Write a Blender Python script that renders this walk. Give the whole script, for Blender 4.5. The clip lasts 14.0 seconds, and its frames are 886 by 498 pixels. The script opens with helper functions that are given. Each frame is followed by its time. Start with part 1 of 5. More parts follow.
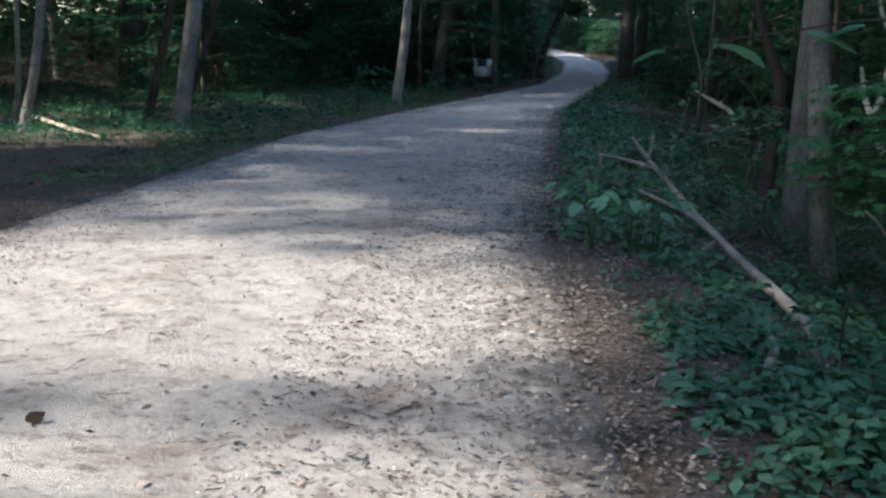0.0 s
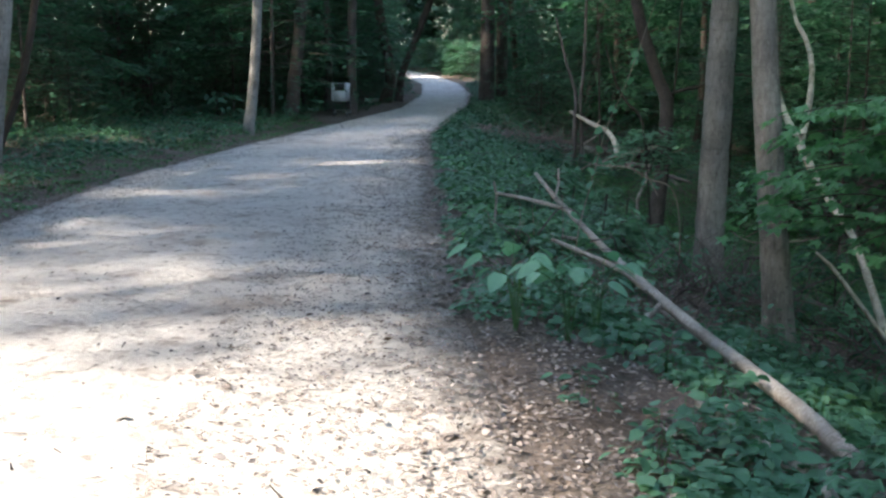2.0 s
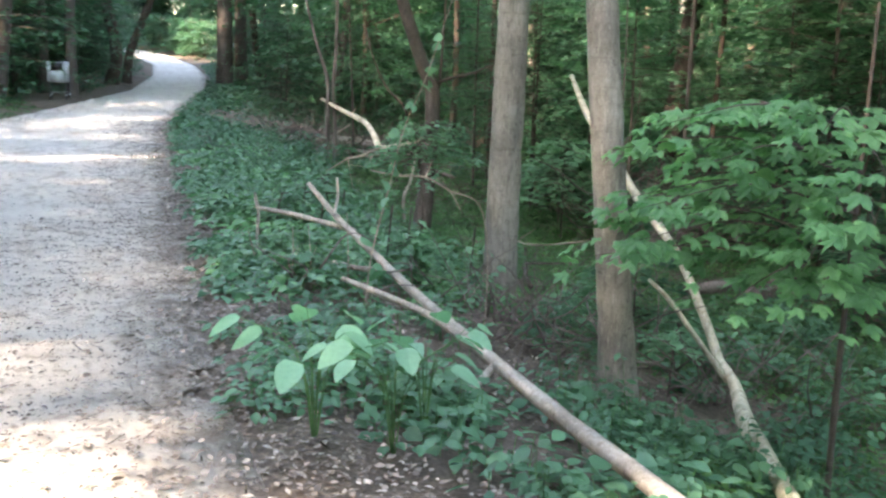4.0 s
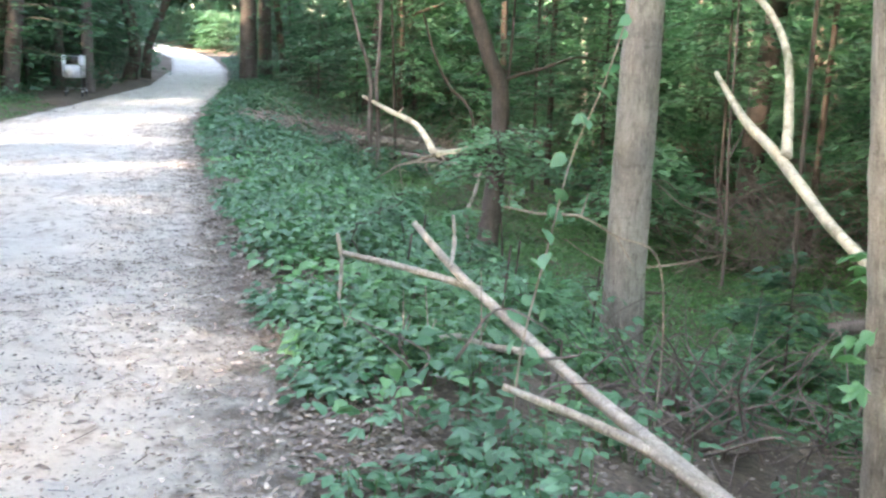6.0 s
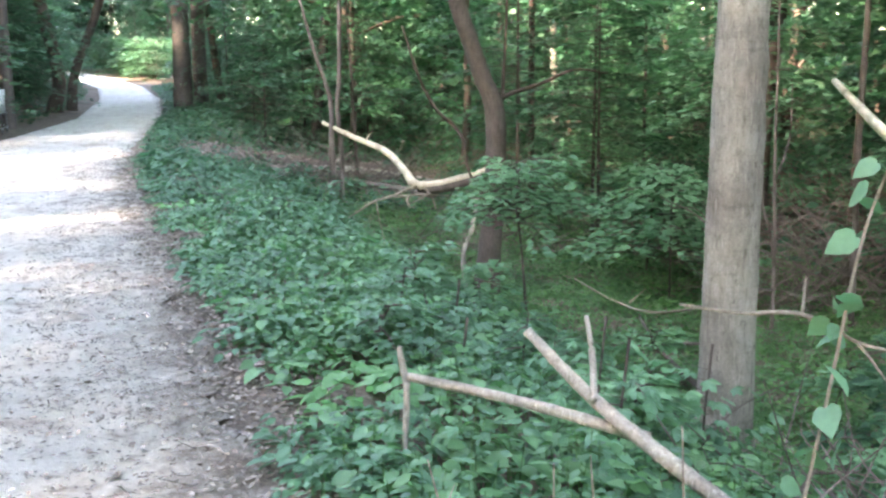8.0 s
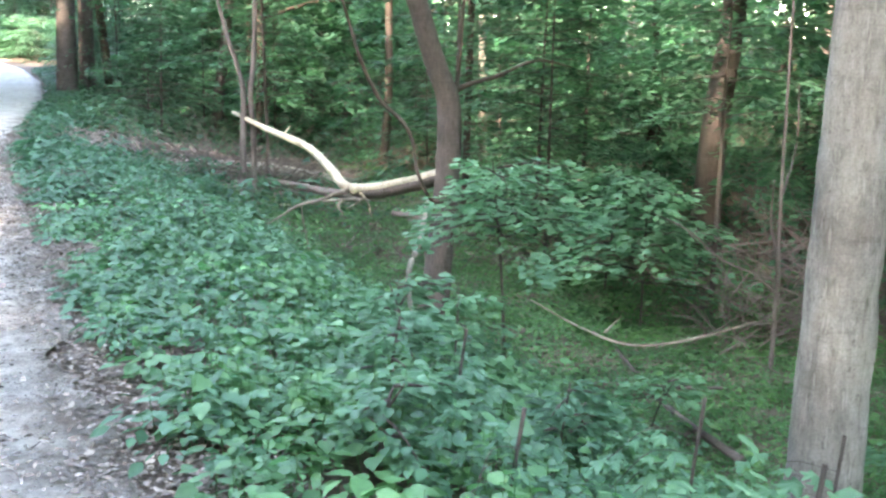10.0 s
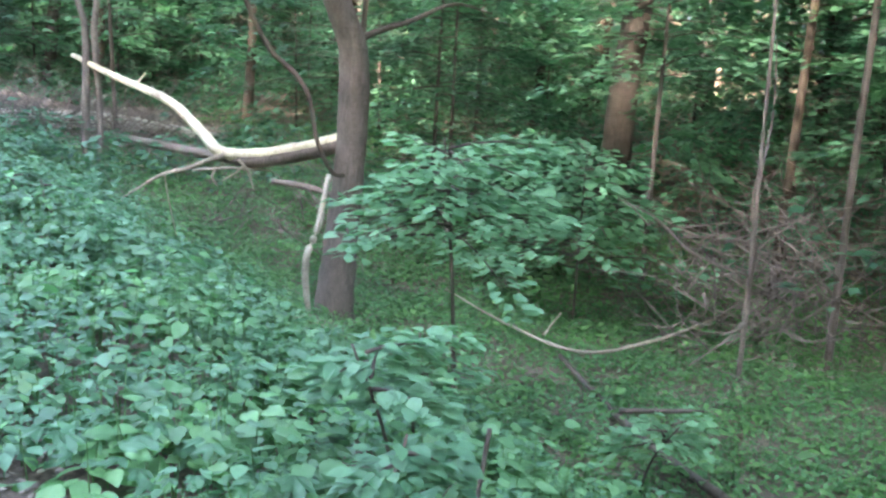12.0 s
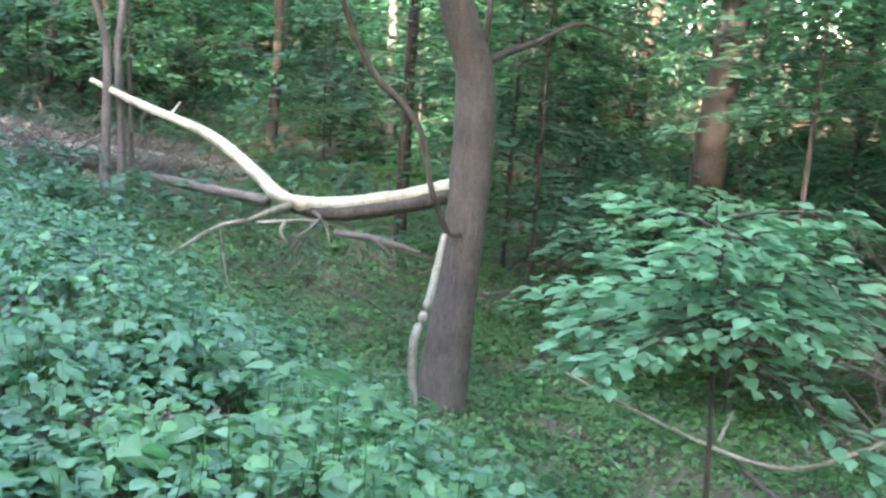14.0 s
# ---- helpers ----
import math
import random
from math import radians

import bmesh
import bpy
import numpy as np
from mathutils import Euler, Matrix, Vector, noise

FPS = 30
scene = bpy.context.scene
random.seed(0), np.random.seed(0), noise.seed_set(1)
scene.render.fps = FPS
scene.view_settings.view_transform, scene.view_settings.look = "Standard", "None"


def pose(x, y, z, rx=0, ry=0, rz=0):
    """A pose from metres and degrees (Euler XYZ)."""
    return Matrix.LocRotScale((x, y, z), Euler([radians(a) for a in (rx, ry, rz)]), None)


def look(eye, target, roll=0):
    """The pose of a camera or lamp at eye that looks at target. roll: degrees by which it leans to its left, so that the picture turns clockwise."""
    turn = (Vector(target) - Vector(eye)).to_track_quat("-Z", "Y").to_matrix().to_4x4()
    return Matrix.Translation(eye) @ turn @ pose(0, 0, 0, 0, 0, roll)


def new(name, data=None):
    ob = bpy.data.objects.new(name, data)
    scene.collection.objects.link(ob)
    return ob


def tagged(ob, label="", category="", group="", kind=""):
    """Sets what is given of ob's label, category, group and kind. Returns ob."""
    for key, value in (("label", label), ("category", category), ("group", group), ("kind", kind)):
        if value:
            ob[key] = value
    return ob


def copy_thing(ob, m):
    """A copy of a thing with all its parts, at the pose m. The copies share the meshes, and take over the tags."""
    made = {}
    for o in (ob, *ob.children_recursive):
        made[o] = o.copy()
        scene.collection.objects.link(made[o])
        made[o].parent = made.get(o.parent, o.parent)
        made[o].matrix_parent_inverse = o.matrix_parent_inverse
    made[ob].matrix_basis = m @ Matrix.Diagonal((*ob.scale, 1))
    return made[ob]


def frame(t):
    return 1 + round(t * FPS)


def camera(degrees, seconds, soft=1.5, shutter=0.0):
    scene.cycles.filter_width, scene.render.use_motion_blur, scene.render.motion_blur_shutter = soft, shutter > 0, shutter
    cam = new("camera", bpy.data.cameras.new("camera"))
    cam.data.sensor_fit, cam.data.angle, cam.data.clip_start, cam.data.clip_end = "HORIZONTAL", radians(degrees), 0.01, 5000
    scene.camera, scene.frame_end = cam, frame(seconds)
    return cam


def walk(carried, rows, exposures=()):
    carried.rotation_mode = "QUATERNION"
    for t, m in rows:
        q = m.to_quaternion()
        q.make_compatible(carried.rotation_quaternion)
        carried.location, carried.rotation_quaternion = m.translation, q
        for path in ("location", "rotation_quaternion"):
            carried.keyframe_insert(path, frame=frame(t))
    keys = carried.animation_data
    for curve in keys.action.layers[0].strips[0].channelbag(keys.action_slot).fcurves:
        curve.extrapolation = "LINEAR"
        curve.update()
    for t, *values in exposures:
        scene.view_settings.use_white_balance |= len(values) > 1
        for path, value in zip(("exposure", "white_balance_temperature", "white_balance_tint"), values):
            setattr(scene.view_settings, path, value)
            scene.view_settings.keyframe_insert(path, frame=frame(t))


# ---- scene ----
cam = camera(46.7, 14.0, soft=2.5)
PATH = [
    (0, (0.036, 0.016, 1.363), (0.034, 1.981, 0.991), 0.8),
    (0.5, (0.033, 0.501, 1.365), (0.107, 2.459, 0.966), 0.1),
    (1, (0.043, 0.993, 1.348), (0.227, 2.955, 1.004), 1.9),
    (1.5, (-0.029, 1.496, 1.332), (0.158, 3.458, 0.99), 2.3),
    (2, (-0.035, 1.975, 1.359), (0.233, 3.929, 1.031), -0.4),
    (2.5, (-0.009, 2.488, 1.378), (0.514, 4.382, 1.006), 2.6),
    (2.7, (-0.023, 2.675, 1.347), (0.642, 4.53, 1.008), 2.0),
    (4.8, (0.216, 4.58, 1.394), (0.975, 6.395, 1.031), 0.9),
    (5, (0.2, 4.802, 1.362), (0.936, 6.632, 1.036), 0.3),
    (5.5, (0.197, 5.347, 1.372), (0.924, 7.178, 1.03), -1.9),
    (6, (0.219, 5.878, 1.373), (0.946, 7.705, 1.003), 0.9),
    (6.5, (0.174, 6.385, 1.412), (0.944, 8.2, 1.079), -2.7),
    (7, (0.24, 6.867, 1.394), (1.029, 8.68, 1.094), -2.2),
    (7.5, (0.271, 7.379, 1.348), (1.067, 9.191, 1.059), -0.3),
    (7.7, (0.305, 7.593, 1.376), (1.138, 9.383, 1.056), -1.2),
    (9.8, (0.62, 9.484, 1.258), (1.564, 11.213, 0.911), 1.3),
    (10, (0.651, 9.676, 1.26), (1.68, 11.356, 0.918), 0.9),
    (10.5, (0.795, 10.033, 1.251), (2.023, 11.574, 0.909), 0.6),
    (11, (0.918, 10.444, 1.265), (2.087, 12.017, 0.865), 3.1),
    (11.5, (1.026, 10.924, 1.285), (2.297, 12.416, 0.887), 1.8),
    (12, (1.17, 11.417, 1.267), (2.434, 12.904, 0.827), 2.6),
    (12.5, (1.176, 11.951, 1.264), (2.425, 13.47, 0.903), 1.9),
    (13, (1.332, 12.419, 1.246), (2.609, 13.904, 0.843), 1.5),
    (13.5, (1.353, 12.88, 1.153), (2.655, 14.353, 0.788), 4.2),
    (14, (1.475, 13.392, 1.148), (2.78, 14.859, 0.767), 3.4),
]
walk(cam, [(t, look(eye, target, roll)) for t, eye, target, roll in PATH],
     [(0.0, 1.85, 6650, 11), (1.0, 2.4, 6850, 11), (1.5, 2.4, 7000, 11), (2.0, 2.9, 7300, 12), (2.7, 3.45, 7900, 14), (4.8, 4.7, 9000, 18), (7.7, 4.9, 8900, 20), (9.8, 5.2, 8400, 18), (14.0, 5.35, 7800, 17)])


# ---- light and exposure ----
SUN_TO = Vector((-0.78, -0.27, 0.56)).normalized()
world = bpy.data.worlds.new("world")
scene.world = world
world.use_nodes = True
wn = world.node_tree.nodes
sky = wn.new("ShaderNodeTexSky")
sky.sky_type = "NISHITA"
sky.sun_disc = False
sky.sun_elevation = math.asin(SUN_TO.z)
sky.sun_rotation = math.atan2(SUN_TO.x, SUN_TO.y)
wn["Background"].inputs["Strength"].default_value = 0.15
world.node_tree.links.new(sky.outputs["Color"], wn["Background"].inputs["Color"])
sun_data = bpy.data.lights.new("sun", "SUN")
sun_data.energy, sun_data.angle, sun_data.color = 3.0, radians(2.2), (1.0, 0.965, 0.92)
sun = new("sun", sun_data)
sun.matrix_world = look((0, 0, 30), Vector((0, 0, 30)) - SUN_TO)

# ---- materials ----


def node_material(name):
    m = bpy.data.materials.new(name)
    m.use_nodes = True
    nt = m.node_tree
    return m, nt, nt.nodes["Principled BSDF"]


def add(nt, kind, **values):
    n = nt.nodes.new(kind)
    for key, value in values.items():
        n.inputs[key].default_value = value
    return n


def ramp(nt, source, stops):
    n = nt.nodes.new("ShaderNodeValToRGB")
    el = n.color_ramp.elements
    while len(el) < len(stops):
        el.new(0.5)
    for e, (p, c) in zip(el, stops):
        e.position, e.color = p, (*c, 1)
    nt.links.new(source, n.inputs["Fac"])
    return n


def mixed(nt, fac, a, b, mode="MIX"):
    n = nt.nodes.new("ShaderNodeMix")
    n.data_type, n.blend_type = "RGBA", mode
    for sock, value in ((n.inputs[0], fac), (n.inputs[6], a), (n.inputs[7], b)):
        if hasattr(value, "links"):
            nt.links.new(value, sock)
        else:
            sock.default_value = value if isinstance(value, (int, float)) else (*value, 1)
    return n.outputs[2]


def bump(nt, height, strength, distance):
    n = add(nt, "ShaderNodeBump", Strength=strength, Distance=distance)
    nt.links.new(height, n.inputs["Height"])
    return n.outputs["Normal"]


def place(nt, scale=(1, 1, 1)):
    g = nt.nodes.new("ShaderNodeNewGeometry")
    m = nt.nodes.new("ShaderNodeMapping")
    m.inputs["Scale"].default_value = scale
    nt.links.new(g.outputs["Position"], m.inputs["Vector"])
    return m.outputs["Vector"], g


def noise_tex(nt, vec, scale, detail=6.0, rough=0.6):
    n = add(nt, "ShaderNodeTexNoise", Scale=scale, Detail=detail, Roughness=rough)
    nt.links.new(vec, n.inputs["Vector"])
    return n.outputs["Fac"]


def leaf_material(name, dark, mid, light, through_share=0.35, rough=0.45):
    """Leaves: a colour of its own for every leaf, blotches, light through the blade."""
    m, nt, p = node_material(name)
    vec, g = place(nt)
    island = g.outputs["Random Per Island"]
    base = ramp(nt, island, [(0.0, dark), (0.55, mid), (1.0, light)]).outputs["Color"]
    blot = noise_tex(nt, vec, 1.1, 3.0)
    col = mixed(nt, 0.8, base, ramp(nt, blot, [(0.34, (0.70, 0.71, 0.76)), (0.5, (0.97, 0.97, 0.97)), (0.68, (1.2, 1.14, 1.05))]).outputs["Color"], "MULTIPLY")
    fine = noise_tex(nt, vec, 60.0, 3.0)
    col = mixed(nt, 0.3, col, ramp(nt, fine, [(0.3, (0.6, 0.65, 0.6)), (0.7, (1.2, 1.2, 1.1))]).outputs["Color"], "MULTIPLY")
    nt.links.new(col, p.inputs["Base Color"])
    p.inputs["Roughness"].default_value = rough
    p.inputs["Specular IOR Level"].default_value = 0.35
    tr = nt.nodes.new("ShaderNodeBsdfTranslucent")
    nt.links.new(mixed(nt, 1.0, col, (0.8, 1.25, 0.9), "MULTIPLY"), tr.inputs["Color"])
    mx = nt.nodes.new("ShaderNodeMixShader")
    mx.inputs[0].default_value = through_share
    nt.links.new(p.outputs[0], mx.inputs[1])
    nt.links.new(tr.outputs[0], mx.inputs[2])
    nt.links.new(mx.outputs[0], nt.nodes["Material Output"].inputs["Surface"])
    return m


def bark_material(name, dark, light, moss=0.0, grain=14.0):
    m, nt, p = node_material(name)
    vec, g = place(nt, (1, 1, 0.3))
    rid = noise_tex(nt, vec, grain * 2, 8.0, 0.7)
    vec2, _ = place(nt)
    patch = noise_tex(nt, vec2, 2.6, 4.0)
    fine = noise_tex(nt, vec2, 90.0, 4.0)
    mid = tuple(0.4 * a + 0.6 * b for a, b in zip(dark, light))
    col = ramp(nt, rid, [(0.28, dark), (0.45, mid), (0.7, light)]).outputs["Color"]
    col = mixed(nt, 0.7, col, ramp(nt, patch, [(0.34, (0.5, 0.48, 0.47)), (0.5, (0.95, 0.95, 0.95)), (0.66, (1.3, 1.28, 1.26))]).outputs["Color"], "MULTIPLY")
    col = mixed(nt, 0.35, col, ramp(nt, fine, [(0.35, (0.45, 0.45, 0.45)), (0.65, (1.2, 1.2, 1.2))]).outputs["Color"], "MULTIPLY")
    flat, _ = place(nt, (2.2, 2.2, 17))
    band = noise_tex(nt, flat, 1.6, 5.0, 0.65)
    col = mixed(nt, 0.32, col, ramp(nt, band, [(0.33, (0.42, 0.40, 0.38)), (0.43, (0.98, 0.98, 0.98)), (0.7, (1.12, 1.12, 1.12))]).outputs["Color"], "MULTIPLY")
    dash, _ = place(nt, (62, 62, 9))
    fleck = noise_tex(nt, dash, 1.0, 2.0)
    col = mixed(nt, ramp(nt, fleck, [(0.60, (0, 0, 0)), (0.68, (0.32, 0.32, 0.32))]).outputs["Color"], col, tuple(min(0.75, 1.45 * v) for v in light))
    dots = noise_tex(nt, vec2, 16.0, 2.0)
    col = mixed(nt, ramp(nt, dots, [(0.66, (0, 0, 0)), (0.72, (0.75, 0.75, 0.75))]).outputs["Color"], col, dark)
    if moss:
        spot = noise_tex(nt, vec2, 5.0, 5.0)
        fac = ramp(nt, spot, [(0.55, (0, 0, 0)), (0.72, (moss, moss, moss))]).outputs["Color"]
        col = mixed(nt, fac, col, (0.10, 0.14, 0.07))
    nt.links.new(col, p.inputs["Base Color"])
    p.inputs["Roughness"].default_value = 0.9
    p.inputs["Specular IOR Level"].default_value = 0.2
    nt.links.new(bump(nt, rid, 0.9, 0.02), p.inputs["Normal"])
    return m


def plain_material(name, color, rough, metal=0.0, wear=0.25, scale=25.0):
    m, nt, p = node_material(name)
    vec, _ = place(nt)
    n = noise_tex(nt, vec, scale, 5.0)
    lo, hi = 1 - wear, 1 + wear
    col = mixed(nt, 1.0, color, ramp(nt, n, [(0.3, (lo, lo, lo)), (0.7, (hi, hi, hi))]).outputs["Color"], "MULTIPLY")
    nt.links.new(col, p.inputs["Base Color"])
    p.inputs["Roughness"].default_value, p.inputs["Metallic"].default_value = rough, metal
    nt.links.new(bump(nt, n, 0.2, 0.004), p.inputs["Normal"])
    return m


def path_material():
    """Pale trodden sand and clay with darker crumbs; mottling puts the shade of hoof scuffs into the colour."""
    m, nt, p = node_material("trodden_path")
    vec, _ = place(nt)
    big = noise_tex(nt, vec, 0.7, 5.0)
    across, _ = place(nt, (0.8, 1.15, 1))
    mid = noise_tex(nt, across, 5.0, 7.0, 0.65)
    fine = noise_tex(nt, vec, 55.0, 8.0, 0.75)
    clod = noise_tex(nt, across, 13.0, 5.0, 0.6)
    col = ramp(nt, big, [(0.3, (0.74, 0.69, 0.645)), (0.7, (0.84, 0.795, 0.75))]).outputs["Color"]
    # mid and clod: dark spots that also paint the shade of scuffs and clods
    col = mixed(nt, 0.75, col, ramp(nt, mid, [(0.33, (0.78, 0.75, 0.73)), (0.46, (0.97, 0.97, 0.97)), (0.7, (1.08, 1.08, 1.07))]).outputs["Color"], "MULTIPLY")
    col = mixed(nt, 0.7, col, ramp(nt, clod, [(0.35, (0.46, 0.41, 0.385)), (0.44, (0.97, 0.97, 0.97)), (0.7, (1.06, 1.06, 1.06))]).outputs["Color"], "MULTIPLY")
    col = mixed(nt, 0.6, col, ramp(nt, fine, [(0.34, (0.55, 0.52, 0.50)), (0.46, (1, 1, 1)), (0.75, (1.1, 1.1, 1.1))]).outputs["Color"], "MULTIPLY")
    stain = noise_tex(nt, across, 1.9, 6.0, 0.7)
    col = mixed(nt, 0.9, col, ramp(nt, stain, [(0.34, (0.70, 0.63, 0.59)), (0.46, (1, 1, 1)), (0.66, (1.06, 1.06, 1.06))]).outputs["Color"], "MULTIPLY")
    edge = nt.nodes.new("ShaderNodeAttribute")
    edge.attribute_name = "edge"
    rag = nt.nodes.new("ShaderNodeMath")
    rag.operation = "MULTIPLY_ADD"
    nt.links.new(noise_tex(nt, vec, 3.2, 9.0, 0.75), rag.inputs[0])
    rag.inputs[1].default_value = 0.9
    half = nt.nodes.new("ShaderNodeMath")
    half.operation = "MULTIPLY"
    half.inputs[1].default_value = 0.667
    nt.links.new(rag.outputs[0], half.inputs[0])
    nt.links.new(edge.outputs["Fac"], rag.inputs[2])
    soil = ramp(nt, fine, [(0.35, (0.12, 0.095, 0.08)), (0.6, (0.30, 0.245, 0.21))]).outputs["Color"]
    col = mixed(nt, ramp(nt, half.outputs[0], [(0.25, (0, 0, 0)), (0.85, (0, 0, 0)), (1.0, (0.9, 0.9, 0.9))]).outputs["Color"], col, soil)
    nt.links.new(col, p.inputs["Base Color"])
    p.inputs["Roughness"].default_value = 0.95
    p.inputs["Specular IOR Level"].default_value = 0.15
    both = nt.nodes.new("ShaderNodeMath")
    both.operation = "ADD"
    nt.links.new(mid, both.inputs[0])
    nt.links.new(fine, both.inputs[1])
    nt.links.new(bump(nt, both.outputs[0], 1.0, 0.08), p.inputs["Normal"])
    return m


def soil_material():
    m, nt, p = node_material("forest_soil")
    vec, _ = place(nt)
    big = noise_tex(nt, vec, 1.1, 6.0)
    fine = noise_tex(nt, vec, 30.0, 8.0, 0.7)
    col = ramp(nt, big, [(0.3, (0.10, 0.080, 0.068)), (0.55, (0.20, 0.163, 0.142)), (0.75, (0.15, 0.130, 0.100))]).outputs["Color"]
    col = mixed(nt, 0.8, col, ramp(nt, fine, [(0.3, (0.3, 0.3, 0.3)), (0.55, (1, 0.97, 0.93)), (0.75, (2.0, 1.8, 1.6))]).outputs["Color"], "MULTIPLY")
    nt.links.new(col, p.inputs["Base Color"])
    p.inputs["Roughness"].default_value = 0.95
    p.inputs["Specular IOR Level"].default_value = 0.15
    nt.links.new(bump(nt, fine, 1.0, 0.04), p.inputs["Normal"])
    return m


def litter_material():
    m, nt, p = node_material("dead_leaves")
    vec, g = place(nt)
    col = ramp(nt, g.outputs["Random Per Island"], [(0.0, (0.085, 0.070, 0.062)), (0.4, (0.18, 0.148, 0.130)), (0.8, (0.25, 0.208, 0.184)), (0.98, (0.42, 0.365, 0.325))]).outputs["Color"]
    fine = noise_tex(nt, vec, 40.0, 4.0)
    col = mixed(nt, 0.6, col, ramp(nt, fine, [(0.3, (0.5, 0.5, 0.5)), (0.7, (1.25, 1.2, 1.15))]).outputs["Color"], "MULTIPLY")
    nt.links.new(col, p.inputs["Base Color"])
    p.inputs["Roughness"].default_value = 0.8
    return m


M_PATH, M_SOIL, M_LITTER = path_material(), soil_material(), litter_material()
M_HERB = leaf_material("herb_leaves", (0.052, 0.138, 0.082), (0.074, 0.190, 0.115), (0.112, 0.262, 0.165))
M_HERB_DARK = leaf_material("carpet_leaves", (0.045, 0.118, 0.045), (0.074, 0.185, 0.068), (0.125, 0.265, 0.105))
M_CARPET = leaf_material("bright_carpet_leaves", (0.064, 0.165, 0.080), (0.090, 0.222, 0.112), (0.132, 0.290, 0.155))
M_SAPLING = leaf_material("sapling_leaves", (0.030, 0.085, 0.054), (0.052, 0.140, 0.088), (0.088, 0.210, 0.135), 0.42)
M_CANOPY = leaf_material("canopy_leaves", (0.026, 0.078, 0.046), (0.042, 0.118, 0.070), (0.066, 0.165, 0.100), 0.42)
M_BROAD = leaf_material("broad_leaves", (0.088, 0.215, 0.128), (0.126, 0.280, 0.172), (0.165, 0.340, 0.212), 0.35, 0.5)
M_PALE = leaf_material("pale_broad_leaves", (0.17, 0.36, 0.23), (0.20, 0.42, 0.27), (0.24, 0.48, 0.31), 0.35, 0.4)
M_MAPLE = leaf_material("maple_leaves", (0.10, 0.26, 0.12), (0.14, 0.33, 0.16), (0.19, 0.41, 0.20), 0.45, 0.4)
M_BRIGHT = leaf_material("sunlit_shrub_leaves", (0.050, 0.125, 0.075), (0.075, 0.165, 0.105), (0.105, 0.21, 0.14), 0.35)
M_UNDER = leaf_material("understorey_leaves", (0.066, 0.168, 0.104), (0.098, 0.236, 0.150), (0.138, 0.305, 0.195), 0.45)
M_BARK = bark_material("grey_bark", (0.118, 0.107, 0.094), (0.350, 0.330, 0.298))
M_BARK_BROWN = bark_material("brown_bark", (0.052, 0.043, 0.038), (0.136, 0.113, 0.101), 0.0, 18.0)
M_BARK_DARK = bark_material("dark_bark", (0.035, 0.027, 0.023), (0.11, 0.085, 0.07), 0.25)
M_TWIG = bark_material("dead_twig", (0.17, 0.14, 0.11), (0.40, 0.34, 0.28), 0.0, 30.0)
M_BRUSH = bark_material("dry_brush", (0.085, 0.070, 0.065), (0.22, 0.186, 0.172), 0.0, 30.0)
M_DEADWOOD = bark_material("grey_deadwood", (0.20, 0.175, 0.15), (0.48, 0.435, 0.385), 0.0, 24.0)
M_PEELED = bark_material("peeled_wood", (0.36, 0.30, 0.22), (0.61, 0.54, 0.42), 0.0, 8.0)
M_FLAKING = bark_material("flaking_bark", (0.22, 0.18, 0.13), (0.72, 0.66, 0.52), 0.85, 9.0)
M_STEEL = plain_material("zinc_wire", (0.62, 0.63, 0.65), 0.38, 0.75)
M_CARTGREY = plain_material("grey_frame", (0.09, 0.095, 0.10), 0.45, 0.3)
M_PLASTIC = plain_material("pale_plastic", (0.62, 0.64, 0.66), 0.5)
M_BLACK = plain_material("black_plastic", (0.012, 0.012, 0.013), 0.45)

# ---- shape tools ----


def smooth(a, b, v):
    k = np.clip((v - a) / (b - a), 0, 1)
    return k * k * (3 - 2 * k)


# the path's middle line: y, x, half width, height
LINE = np.array([
    (-40, -2.4, 2.3, 0.0), (0, -1.55, 2.1, 0.0), (8, -1.25, 2.2, 0.0), (17, -0.35, 2.35, 0.0), (24, 0.85, 1.95, 0.06), (31, 2.65, 1.55, 0.18),
    (40, 4.9, 1.3, 0.30), (50, 6.75, 1.2, 0.65), (58, 7.6, 1.1, 1.05), (66, 7.3, 1.1, 1.55), (74, 5.6, 1.1, 2.05), (90, 0.0, 1.1, 2.6), (140, -12.0, 1.2, 3.0)])


def path_at(y):
    return (np.interp(y, LINE[:, 0], LINE[:, i]) for i in (1, 2, 3))


def path_mid(y):
    return float(np.interp(y, LINE[:, 0], LINE[:, 1]))


def waves(x, y, scale, seed):
    """A cheap smooth field of sines in -1..1, for whole arrays."""
    r = np.random.default_rng(seed)
    total = np.zeros(np.broadcast(x, y).shape)
    for _ in range(7):
        a, k, ph = r.uniform(0, 6.28), r.uniform(0.5, 1.8) / scale, r.uniform(0, 6.28)
        total = total + np.sin((x * math.cos(a) + y * math.sin(a)) * k * 6.28 + ph)
    return total / 4.0


def ground_z(x, y):
    x, y = np.asarray(x, float), np.asarray(y, float)
    c, h, z = path_at(y)
    right, left = x - (c + h), (c - h) - x
    drop = 1.25 * (1 - 0.35 * smooth(19, 24, y)) * (1 - smooth(36, 48, y))
    z = z - drop * smooth(0.0, 4.2, right) + 2.2 * smooth(14, 45, right)
    z = z + 0.05 * smooth(0, 0.8, left) + 1.2 * smooth(8, 40, left)
    z = z + 0.32 * np.exp(-((x - 6.9) / 2.6) ** 2 - ((y - 27.6) / 1.0) ** 2)
    off = smooth(-0.1, 0.7, np.maximum(right, left))
    z = z + off * (0.05 * waves(x, y, 2.1, 3) + 0.02 * waves(x, y, 0.6, 4))
    return z - 0.05 * (1 - smooth(-0.35, 0.05, np.maximum(right, left)))


